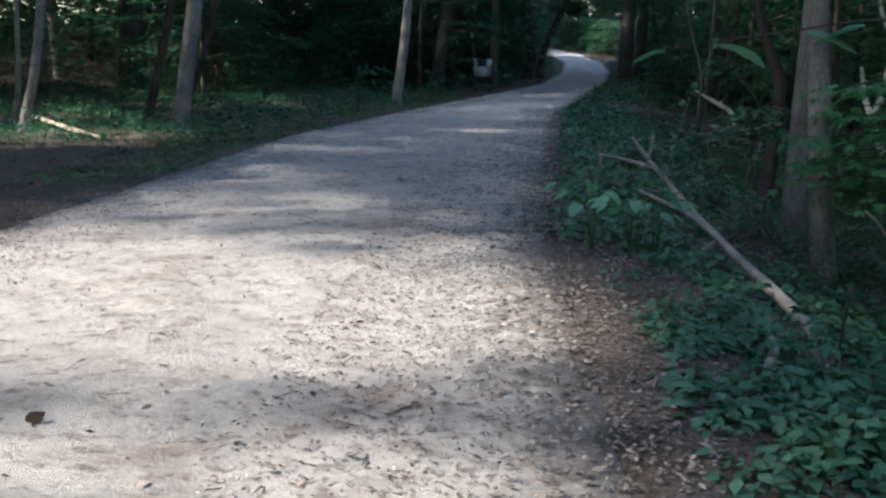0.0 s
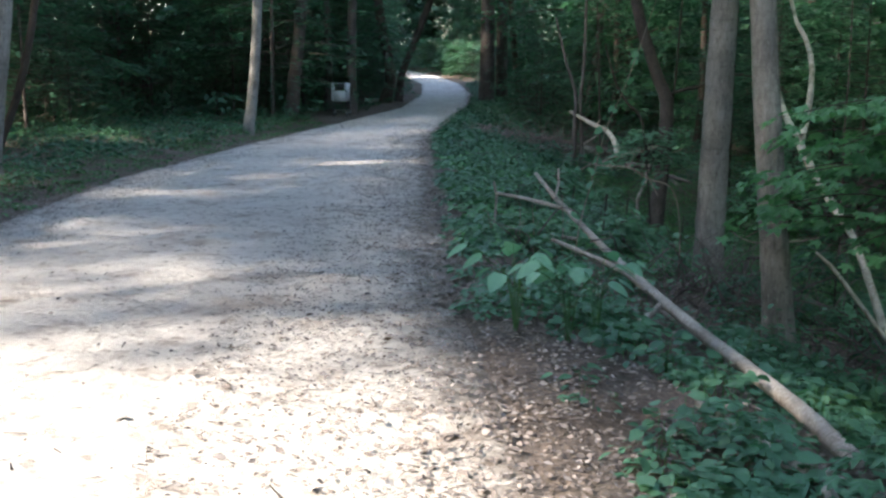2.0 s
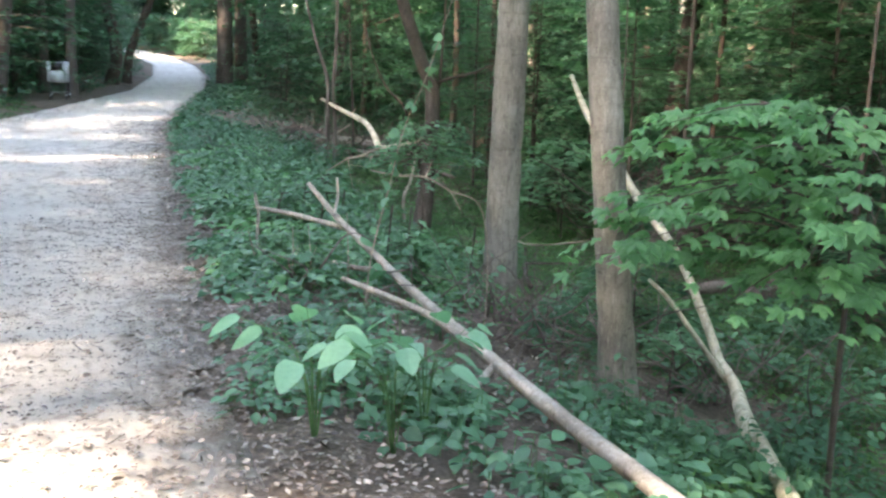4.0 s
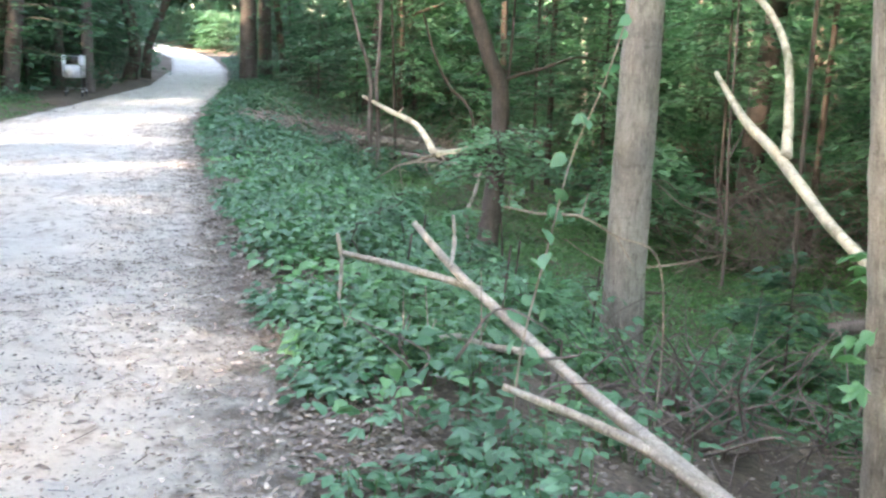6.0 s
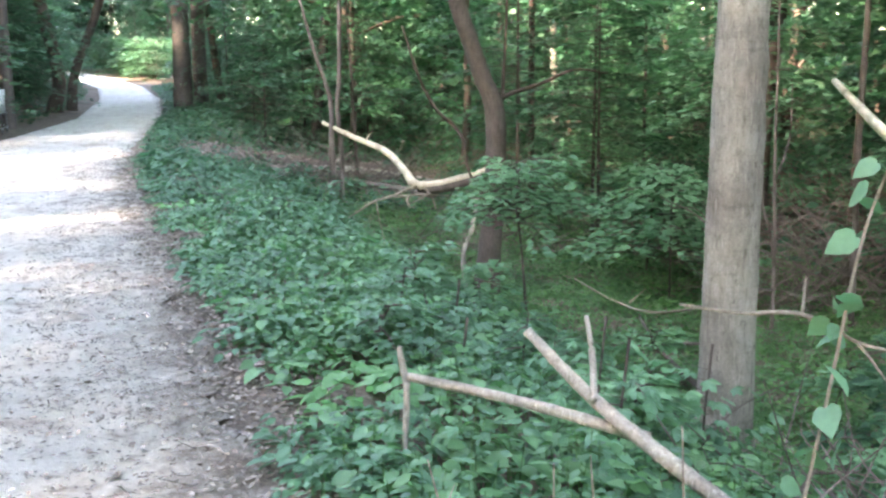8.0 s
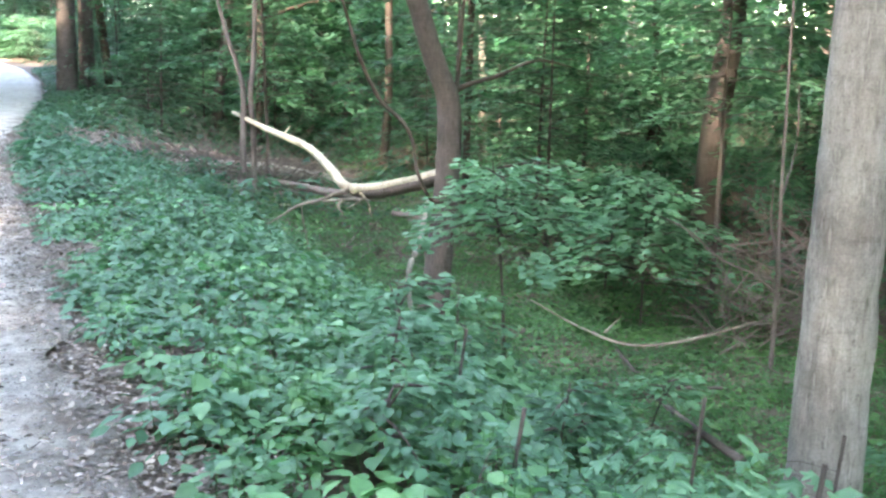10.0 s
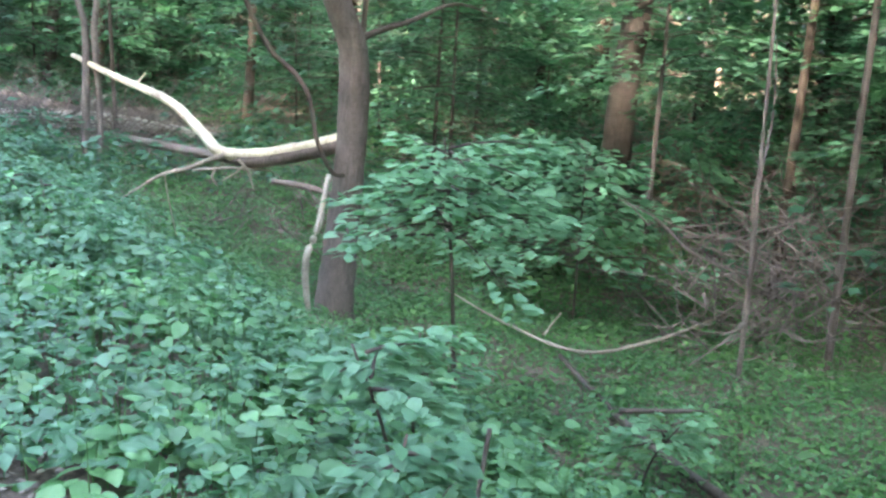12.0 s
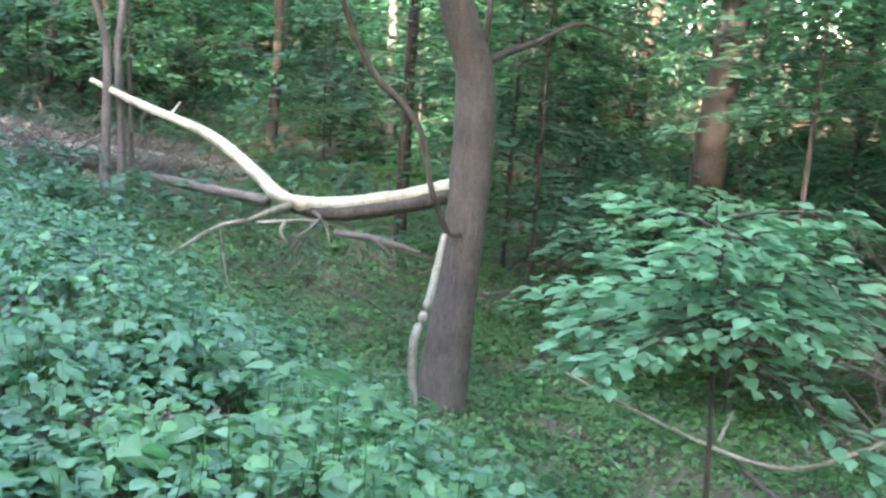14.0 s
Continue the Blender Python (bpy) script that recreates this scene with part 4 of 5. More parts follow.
def herb_layer(name, n, seed, y0, y1, lo, hi, side, tall, size, each, label, material=M_HERB, power=1.0, shape=OVATE, patchy=0.0, spread=0.13):
    g = np.random.default_rng(seed)
    x, y = around_path(n, g, y0, y1, lo, hi, side, power)
    if patchy:
        keep = waves(x, y, 1.4, seed) > patchy - g.uniform(0, 0.5, n)
        x, y = x[keep], y[keep]
    bare = ((x - 6.6) / 2.6) ** 2 + ((y - 26.4) / 1.9) ** 2 < 1 + 0.4 * waves(x, y, 1.0, 63)
    bare |= ((x - 3.9) / 1.7) ** 2 + ((y - 10.1) / 1.6) ** 2 < 0.8 + 0.6 * waves(x, y, 0.8, 64)
    bare |= (np.abs(x - 2.2) < 0.17) & (y > 5.4) & (y < 9.6)
    bare |= ((x - 1.3) / 1.0) ** 2 + ((y - 32.0) / 3.2) ** 2 < 1
    x, y = x[~bare], y[~bare]
    lv, st = herbs(x, y, g, tall, size, each, shape, spread)
    ob = base(name, float(x.mean()), float(y.mean()), 0.0, label, "ground cover")
    ob["kind"] = "stuff"
    for nm, sh, mat in (("foliage", lv, material), ("stalks", st, M_HERB_DARK)):
        o = part(nm, (sh[0] - np.array([x.mean(), y.mean(), 0]), sh[1]), mat, ob, soft=False)
        o["kind"] = "stuff"
    return ob


herb_layer("ground_cover", 3800, 701, 1.5, 8.4, 0.3, 4.0, 1, 0.17, 0.07, 6, "low green woodland plants along the path edge", power=1.1, patchy=0.14)
herb_layer("ground_cover", 420, 711, 2.0, 8.4, 0.35, 2.6, 1, 0.2, 0.07, 5, "round-leaved green plants between dead leaves", M_HERB, shape=HEART, patchy=0.1)
herb_layer("ground_cover", 6600, 702, 7.6, 25, 0.0, 2.9, 1, 0.29, 0.058, 7, "dense green woodland plants along the path edge", power=1.2, patchy=0.3)
herb_layer("ground_cover", 1500, 712, 8.6, 22, 0.15, 2.7, 1, 0.30, 0.085, 5, "blue-green lobed woodland plants on the bank", M_HERB, shape=MAPLE, patchy=0.1)
herb_layer("ground_cover", 1100, 713, 9.5, 20, 0.1, 2.2, 1, 0.22, 0.075, 6, "yellow-green round-leaved plants on the bank", M_MAPLE, shape=HEART, patchy=0.5)
herb_layer("ground_cover", 2600, 703, 10.0, 18, 0.1, 2.8, 1, 0.26, 0.064, 6, "pale green round-leaved woodland plants along the path edge", M_CARPET, shape=HEART, patchy=0.2)
herb_layer("ground_cover", 15000, 709, 10.5, 23, 2.1, 6.6, 1, 0.07, 0.042, 6, "bright yellow-green carpet of small leaves in the hollow", M_CARPET, shape=DIAMOND, patchy=-0.2)
herb_layer("ground_cover", 14000, 704, 5, 27, 2.0, 9.0, 1, 0.11, 0.065, 6, "low carpet of small green leaves in the hollow", M_HERB_DARK, shape=DIAMOND)
herb_layer("ground_cover", 4200, 705, 22, 56, 0.15, 7.0, 1, 0.5, 0.13, 6, "green undergrowth along the far path", M_SAPLING, shape=DIAMOND, power=1.4)
herb_layer("ground_cover", 3500, 710, 14, 32, 0.6, 9.0, -1, 0.22, 0.08, 6, "low green plants between dead leaves in the wood", M_BROAD, shape=DIAMOND, patchy=0.1)
herb_layer("ground_cover", 5500, 706, 14, 60, 0.5, 13.0, -1, 0.40, 0.12, 6, "green undergrowth in the wood", M_SAPLING, shape=DIAMOND, patchy=0.0)
herb_layer("ground_cover", 900, 707, 10, 34, -0.05, 1.1, -1, 0.16, 0.07, 6, "low plants along the path edge", M_HERB_DARK, shape=DIAMOND)
herb_layer("ground_cover", 1700, 714, 7.5, 12.0, 2.2, 6.5, 1, 0.42, 0.075, 7, "knee-high green plants between the grey trees", M_HERB, patchy=0.1)
herb_layer("ground_cover", 5000, 708, 8, 40, 8.0, 20.0, 1, 0.45, 0.13, 6, "green undergrowth in the wood", M_SAPLING, shape=DIAMOND)

# ---- dead wood ----


def branch_thing(name, main, sides, label, material, category="branch", extra=()):
    """A fallen branch: the main limb and its side limbs, each a part, in the world's metres."""
    x, y = main[0][0], main[0][1]
    z = min(r[2] for r in main)
    ob = base(name, x, y, z, label, category)
    for k, rows in enumerate([main, *sides]):
        loc = [(a - x, b - y, c - z, r) for a, b, c, r in rows]
        part("main_limb" if k == 0 else "side_limb", tube(loc, 12 if k == 0 else 8, 7, 0.07, 5 + k), material, ob)
    for nm, rows, mat, lab in extra:
        part(nm, tube([(a - x, b - y, c - z, r) for a, b, c, r in rows], 7, 6, 0.07, 9), mat, ob, lab)
    return ob


branch_thing("fallen_branch",
             [(2.20, 5.75, -0.22, 0.045), (2.22, 6.4, -0.16, 0.042), (2.25, 7.6, -0.12, 0.038), (2.27, 8.7, -0.04, 0.032), (2.26, 9.5, 0.05, 0.028), (2.22, 10.15, 0.18, 0.025), (2.12, 10.5, 0.33, 0.022), (1.98, 10.71, 0.54, 0.016)],
             [[(2.25, 8.5, -0.06, 0.026), (2.15, 8.75, 0.03, 0.023), (1.95, 8.95, 0.12, 0.02), (1.72, 9.05, 0.22, 0.013)],
              [(2.2, 10.35, 0.25, 0.022), (2.05, 10.62, 0.28, 0.019), (1.88, 10.85, 0.31, 0.018), (1.71, 11.08, 0.33, 0.016)],
              [(1.71, 11.08, 0.30, 0.014), (1.69, 11.08, 0.40, 0.012), (1.685, 11.08, 0.44, 0.008)],
              [(1.71, 11.08, 0.34, 0.012), (1.70, 11.07, 0.2, 0.012), (1.68, 11.06, 0.0, 0.01), (1.68, 11.05, -0.2, 0.008)],
              [(2.26, 9.8, 0.08, 0.02), (2.1, 10.0, 0.07, 0.017), (2.0, 10.25, 0.06, 0.016), (1.88, 10.65, -0.15, 0.012)],
              [(2.10, 10.5, 0.34, 0.012), (2.16, 10.6, 0.46, 0.011), (2.17, 10.65, 0.58, 0.008)],
              [(2.25, 8.2, -0.08, 0.02), (2.12, 8.15, -0.16, 0.018), (1.95, 8.1, -0.26, 0.014)]],
             "grey dead fallen branch with forked side limbs over the bank", M_DEADWOOD)
branch_thing("fallen_branch", [(1.55, 4.6, -0.06, 0.028), (1.7, 5.0, -0.06, 0.03), (1.75, 5.5, -0.08, 0.026), (1.65, 6.1, -0.05, 0.02)], [[(1.72, 5.2, -0.07, 0.015), (1.95, 5.45, -0.1, 0.008)]],
             "short weathered branch lying in leaf litter", M_DEADWOOD)
branch_thing("peeled_log",
             [(6.02, 18.45, 0.25, 0.058), (5.82, 18.8, 0.13, 0.062), (5.66, 19.3, 0.02, 0.062), (5.64, 19.9, -0.02, 0.058), (5.80, 20.6, 0.09, 0.052), (5.98, 21.7, 0.28, 0.047), (5.9, 22.9, 0.45, 0.04), (5.71, 23.65, 0.64, 0.026)],
             [[(5.9, 22.3, 0.40, 0.014), (6.0, 22.3, 0.52, 0.008)]],
             "pale peeled fallen limb resting on a bent tree", M_PEELED, "log",
             extra=[("bark", [(6.02, 18.42, 0.212, 0.062), (5.82, 18.76, 0.092, 0.066), (5.66, 19.25, -0.022, 0.065), (5.64, 19.75, -0.050, 0.055)], M_BARK_BROWN, "remaining brown bark on the underside"),
                    *[("side_limb", rows, M_TWIG, "grey weathered side limb") for rows in (
                        [(5.62, 19.7, -0.02, 0.03), (5.42, 19.72, -0.07, 0.022), (5.28, 19.8, -0.14, 0.019), (5.1, 19.9, -0.19, 0.016), (4.94, 20.0, -0.30, 0.012), (4.75, 20.0, -0.40, 0.006)],
                        [(5.1, 19.9, -0.19, 0.008), (5.13, 19.9, -0.4, 0.007), (5.21, 19.9, -0.8, 0.004)],
                        [(5.23, 19.62, -0.13, 0.012), (5.5, 19.42, -0.10, 0.013), (5.78, 19.2, -0.11, 0.008)],
                        [(5.53, 19.35, -0.02, 0.016), (5.60, 19.3, -0.12, 0.011), (5.64, 19.28, -0.28, 0.006)],
                        [(5.56, 19.3, -0.06, 0.01), (5.44, 19.25, -0.12, 0.008), (5.30, 19.2, -0.16, 0.004)],
                        [(5.40, 19.5, -0.10, 0.014), (5.33, 19.45, -0.17, 0.012), (5.36, 19.4, -0.25, 0.006)])]])
branch_thing("peeled_branch", [(5.35, 23.6, -0.62, 0.03), (5.6, 23.55, -0.58, 0.035), (5.75, 23.5, -0.55, 0.04)], [], "short pale broken branch end by a twin tree", M_PEELED)
branch_thing("dead_limb",
             [(3.22, 6.95, -0.66, 0.035), (3.7, 7.8, -0.72, 0.055), (4.15, 8.6, -0.75, 0.055), (4.40, 9.0, -0.73, 0.046), (4.46, 9.16, -0.66, 0.034), (4.46, 9.3, -0.58, 0.034), (4.45, 9.45, -0.35, 0.032), (4.47, 9.83, 0.03, 0.03), (4.47, 10.21, 0.28, 0.034), (4.52, 10.6, 0.46, 0.034), (4.62, 11.2, 0.79, 0.036), (4.74, 11.7, 0.98, 0.03), (4.92, 12.29, 1.28, 0.018)],
             [[(4.62, 11.1, 0.78, 0.036), (4.78, 11.3, 1.05, 0.032), (4.90, 11.5, 1.42, 0.028), (4.98, 11.8, 1.7, 0.025), (5.05, 12.2, 1.95, 0.022), (5.1, 12.6, 2.5, 0.016)],
              [(4.46, 9.2, -0.70, 0.02), (4.22, 9.26, -0.38, 0.018), (4.02, 9.3, -0.12, 0.016), (3.89, 9.34, 0.01, 0.012)]],
             "long pale dead limb with peeling bark behind a tree", M_FLAKING, "branch")
branch_thing("fallen_log", [(7.4, 12.6, -1.05, 0.09), (8.6, 12.9, -1.05, 0.085), (10.2, 13.2, -1.0, 0.07)], [], "grey rotting log in the hollow", M_BRUSH, "log")
branch_thing("fallen_log", [(7.0, 13.2, -1.1, 0.07), (8.8, 13.0, -1.0, 0.065), (10.4, 13.5, -0.95, 0.05)], [], "grey rotting log in the hollow", M_BRUSH, "log")
branch_thing("fallen_log", [(5.4, 29.6, -0.35, 0.12), (7.0, 28.0, -0.6, 0.13), (9.0, 26.6, -0.8, 0.12)], [], "old brown log behind the twin tree", M_BARK_BROWN, "log")
branch_thing("fallen_branch", [(-7.0, 17.5, 0.25, 0.035), (-6.0, 16.2, 0.19, 0.03), (-4.8, 14.6, 0.13, 0.02)], [[(-6.3, 16.6, 0.2, 0.02), (-5.4, 15.3, 0.14, 0.012)]], "pale fallen branch among dead leaves", M_PEELED)


branch_thing("fallen_log", [(6.7, 25.0, -0.50, 0.05), (6.84, 24.2, -0.50, 0.055), (6.98, 23.4, -0.51, 0.06), (7.16, 22.6, -0.52, 0.06)], [[(6.9, 23.9, -0.48, 0.02), (7.2, 23.9, -0.25, 0.01)]], "long grey brown dead log lying behind the peeled limb", M_BRUSH, "log")
branch_thing("fallen_branch", [(6.25, 24.0, -0.72, 0.022), (6.4, 23.8, -0.71, 0.024), (6.6, 23.6, -0.73, 0.016)], [], "short pale broken branch on the ground", M_PEELED)
branch_thing("fallen_branch", [(6.55, 20.5, -0.45, 0.03), (6.75, 20.2, -0.47, 0.035), (7.0, 19.9, -0.55, 0.02)], [[(6.75, 20.2, -0.46, 0.012), (6.7, 19.8, -0.6, 0.006)]], "weathered branch on dry brush", M_BRUSH)


def brush_heap(x, y, n, reach, seed, label, tall=0.3):
    g = np.random.default_rng(seed)
    ob = base("brush_heap", x, y, float(ground_z(x, y)), label, "brush heap")
    sticks = []
    for _ in range(n):
        a, b = g.uniform(0, 6.28), g.normal(0, reach * 0.5, 2)
        ln, up = reach * g.uniform(0.3, 0.9), g.uniform(-0.05, 1.0)
        o = np.array([b[0], b[1], tall * g.uniform() ** 1.5])
        d = np.array([math.cos(a), math.sin(a), up]) * ln
        sticks.append(tube([(*o, 0.008), (*(o + d * 0.5 + g.normal(0, 0.09, 3)), 0.0055), (*(o + d + g.normal(0, 0.08, 3)), 0.002)], 5, 4, 0.05))
    for stick in sticks[:n // 8]:
        part("stick", stick, M_BRUSH, ob)
    o = part("brushwood", join(sticks[n // 8:]), M_BRUSH, ob)
    o["kind"] = "stuff"
    return ob


brush_heap(8.4, 15.9, 170, 1.05, 801, "heap of dry grey brush in the hollow", 1.0)
brush_heap(9.6, 16.2, 120, 1.1, 808, "heap of dry grey brush in the hollow", 1.1)
brush_heap(7.3, 20.5, 55, 1.6, 802, "dry brown brush under the peeled limb")
brush_heap(7.2, 26.0, 170, 1.3, 803, "dry brown brush behind the twin tree")
brush_heap(5.4, 25.4, 190, 1.1, 807, "dry pinkish brown brush behind the twin tree")
branch_thing("fallen_log", [(5.0, 26.4, -0.30, 0.09), (6.9, 26.1, -0.40, 0.11), (8.8, 25.9, -0.75, 0.10)], [[(6.5, 26.1, -0.35, 0.04), (6.9, 25.6, 0.0, 0.02)]], "grey brown rotting log on dry brush", M_DEADWOOD, "log")
brush_heap(3.0, 9.9, 70, 0.8, 809, "dry brown brush between the grey trees")
brush_heap(3.9, 10.9, 80, 0.9, 810, "dry brown brush between the grey trees")
brush_heap(4.9, 10.0, 70, 0.9, 804, "dry grey brush at the foot of the dead limb")
brush_heap(-7.5, 22.5, 40, 1.5, 805, "heap of dry branches in the wood")
brush_heap(1.9, 9.6, 10, 0.4, 806, "dry upright twigs beside the fallen branch")

branch_thing("dead_branch", [(2.31, 10.35, 0.66, 0.004), (2.47, 10.27, 0.63, 0.006), (2.65, 10.19, 0.62, 0.007), (2.8, 10.11, 0.53, 0.006), (2.98, 10.02, 0.43, 0.005), (3.06, 10.05, 0.0, 0.005), (3.05, 10.1, -0.8, 0.006)],
             [[(2.65, 10.19, 0.62, 0.006), (2.72, 10.25, 0.72, 0.003)], [(2.8, 10.11, 0.53, 0.006), (2.84, 10.0, 0.40, 0.003)]], "thin bent dead branch before a grey tree", M_TWIG)
for foot, tip in (((1.69, 10.09, -0.15), (1.72, 10.12, 0.34)), ((1.81, 10.04, -0.15), (1.81, 10.08, 0.36)), ((2.02, 9.94, -0.2), (2.04, 9.99, 0.43)), ((1.55, 10.4, -0.1), (1.5, 10.45, 0.28))):
    mid = [(a + b) / 2 + 0.012 for a, b in zip(foot, tip)]
    branch_thing("dry_stalk", [(*foot, 0.005), (*mid, 0.004), (*tip, 0.002)], [[(*mid, 0.003), (mid[0] + 0.04, mid[1], mid[2] + 0.09, 0.0015)]], "thin dry upright stalk among green plants", M_TWIG, "stalk")

branch_thing("fallen_branch", [(6.6, 16.4, -1.16, 0.018), (6.1, 15.4, -1.19, 0.024), (5.7, 14.6, -1.14, 0.027), (5.35, 13.8, -1.07, 0.03)], [[(6.1, 15.4, -1.15, 0.02), (6.45, 15.0, -1.1, 0.012)]], "dark rotting branch in green ground cover", M_BARK_BROWN)
branch_thing("fallen_branch", [(6.9, 18.1, -1.08, 0.008), (6.65, 17.0, -1.09, 0.011), (6.6, 16.2, -1.07, 0.013), (7.15, 16.0, -1.03, 0.013), (7.8, 15.9, -0.93, 0.009)], [[(6.62, 16.6, -1.05, 0.012), (6.9, 16.7, -0.95, 0.006)]], "thin curved grey branch on the ground", M_TWIG)
dead = base("dead_sapling", 7.5, 15.45, float(ground_z(7.5, 15.45)), "bare grey dead sapling with forked twigs", "sapling")
for rows in ([(7.5, 15.45, -1.3, 0.022), (7.5, 15.45, -0.4, 0.018), (7.47, 15.45, 0.5, 0.015), (7.52, 15.5, 1.6, 0.011), (7.5, 15.5, 3.0, 0.008)],
             [(7.5, 15.45, -0.55, 0.014), (7.3, 15.3, -0.2, 0.012), (7.2, 15.3, 0.1, 0.01), (7.15, 15.25, 0.45, 0.005)],
             [(7.5, 15.45, -0.45, 0.012), (7.0, 15.6, -0.25, 0.01), (6.7, 15.7, 0.0, 0.008), (6.4, 15.8, 0.15, 0.004)],
             [(7.5, 15.45, -0.8, 0.012), (7.05, 15.2, -0.7, 0.01), (6.7, 15.1, -0.66, 0.005)],
             [(7.5, 15.45, 0.3, 0.01), (7.8, 15.6, 0.7, 0.008), (7.9, 15.7, 1.2, 0.004)]):
    limbs(dead, rows, M_BRUSH)
mesh_thing("fallen_leaf", leaves(np.array([[-1.46, 3.54, 0.035]]), np.array([[0.8, 0.1, 0.5]]), np.array([[0.1, -1.0, 0.2]]), np.array([0.075]), HEART), M_BARK_DARK, "curled dark dead leaf on the path", "leaf")



def plastic_scrap(x, y):
    """A crumpled scrap of plastic film lying on the leaves."""
    g = np.random.default_rng(59)
    k = np.linspace(-1, 1, 7)
    px, py = np.meshgrid(k * 0.032, k * 0.02)
    pz = 0.012 * g.uniform(0, 1, px.shape) + 0.006 * np.sin(px * 160)
    a = (np.arange(6)[:, None] * 7 + np.arange(6)[None]).reshape(-1)
    v = np.stack([px, py, pz], -1).reshape(-1, 3)
    z = float(ground_z(x, y)) + 0.085
    mesh_thing("plastic_scrap", (v, np.stack([a, a + 1, a + 8, a + 7], -1)), plain_material("blue_plastic", (0.05, 0.14, 0.55), 0.35), "crumpled scrap of blue plastic on the ground cover", "litter", at=pose(x, y, z, 12, 8, 40))


plastic_scrap(4.59, 15.75)

# ---- climbing vine with leaves ----


def vine():
    rows = [(2.02, 9.6, -0.35, 0.006), (2.05, 9.62, 0.0, 0.0055), (2.09, 9.62, 0.26, 0.005), (2.19, 9.63, 0.62, 0.0045), (2.29, 9.64, 0.98, 0.004), (2.44, 9.63, 1.33, 0.0035), (2.7, 9.7, 2.0, 0.003)]
    ob = base("climbing_vine", 2.02, 9.6, -0.35, "thin climbing vine with heart-shaped green leaves", "vine")
    loc = [(a - 2.02, b - 9.6, c + 0.35, r) for a, b, c, r in rows]
    part("stem", tube(loc, 6, 8, 0.1), M_TWIG, ob)
    line = curve_points(loc, 8)[:, :3]
    g = np.random.default_rng(55)
    for i in range(38):
        p = line[int(4 + i * (len(line) - 8) / 38)] + g.normal(0, 0.03, 3)
        a = g.uniform(0, 6.28)
        lv = leaves(p[None], np.array([[math.cos(a), math.sin(a), -0.6]]), tilted(1, g, 0.9), np.array([g.uniform(0.06, 0.10)]), HEART)
        part("leaf", lv, M_BROAD, ob)


vine()


def broad_plant(x, y, tall, n, seed, size=0.15, reach=0.3):
    """A seedling with large heart-shaped leaves on arching stalks; every leaf is a part."""
    g = np.random.default_rng(seed)
    z = float(ground_z(x, y))
    ob = base("broad_leaved_plant", x, y, z, "young plant with large pale green heart-shaped leaves", "plant", "broad-leaved plants of the bank")
    for i in range(n):
        a = i * 2.4 + g.normal(0, 0.3)
        r, h = reach * g.uniform(0.25, 1.0), tall * g.uniform(0.7, 1.05)
        tip = np.array([math.cos(a) * r, math.sin(a) * r, h])
        part("stalk", tube([(0, 0, -0.05, 0.003), (tip[0] * 0.25, tip[1] * 0.25, h * 0.72, 0.0022), (*tip, 0.0016)], 5, 4, 0.0), M_HERB_DARK, ob)
        lv = leaves(tip[None], np.array([[math.cos(a), math.sin(a), -0.45]]), tilted(1, g, 0.25), np.array([size * g.uniform(0.75, 1.15)]), BIG_HEART)
        part("leaf", lv, M_PALE, ob)
    return ob


broad_plant(1.10, 7.35, 0.45, 12, 901, 0.14)
broad_plant(1.36, 7.2, 0.42, 10, 902, 0.14)
broad_plant(1.6, 7.5, 0.5, 9, 903, 0.12)


def maple_branch(x, y, z, turn, length, n, seed, label, size=0.135, material=None):
    """A low maple branch with flat tiers of lobed leaves, growing from a thin stem."""
    g = np.random.default_rng(seed)
    gz = float(ground_z(x, y))
    ob = base("maple_sapling", x, y, gz, label, "sapling")
    part("stem", tube([(0, 0, -0.1, 0.004 + 0.012 * length), (0.03, 0.02, (z - gz) * 0.6, 0.003 + 0.01 * length), (0.06, 0.0, z - gz + 0.7 * length, 0.008)], 7, 6, 0.06), M_BARK_BROWN, ob)
    pos, axis = [], []
    for tier in range(5):
        h = z - gz + (tier - 2) * 0.19 * min(1.0, length)
        for b in range(4):
            a = radians(turn) + (b - 1.5) * 0.55 + g.normal(0, 0.15)
            ln = length * g.uniform(0.7, 1.1)
            d = np.array([math.cos(a), math.sin(a), 0.05])
            if length > 0.5 or b == 0:
                part("twig", tube([(0.05, 0, h - 0.12 * length, 0.005 * length), (*(d * ln * 0.5 + [0, 0, h]), 0.004 * length), (*(d * ln + [0, 0, h - 0.12]), 0.0015)], 5, 4, 0.03), M_BARK_BROWN, ob)
            for k in range(n):
                t = g.uniform(0.25, 1.05)
                s = g.choice([-1, 1])
                q = d * ln * t + np.array([-d[1], d[0], 0]) * s * g.uniform(0.02, 0.22) + [0, 0, h - 0.12 * t * t + g.normal(0, 0.03)]
                pos.append(q)
                w = d + np.array([-d[1], d[0], 0]) * s * g.uniform(0.3, 1.2)
                axis.append((w[0], w[1], g.uniform(-0.7, -0.1)))
    pos, axis = np.array(pos), np.array(axis)
    m = len(pos)
    part("foliage", leaves(pos, axis, tilted(m, g, 0.3), size * g.uniform(0.7, 1.25, m), MAPLE), material or M_MAPLE, ob, soft=False)
    return ob


maple_branch(4.05, 7.8, 0.80, 172, 1.3, 34, 951, "maple sapling with tiers of bright lobed leaves")

maple_branch(1.98, 4.95, -0.05, 185, 0.45, 4, 954, "low maple seedling with dark lobed leaves", 0.115, M_HERB)


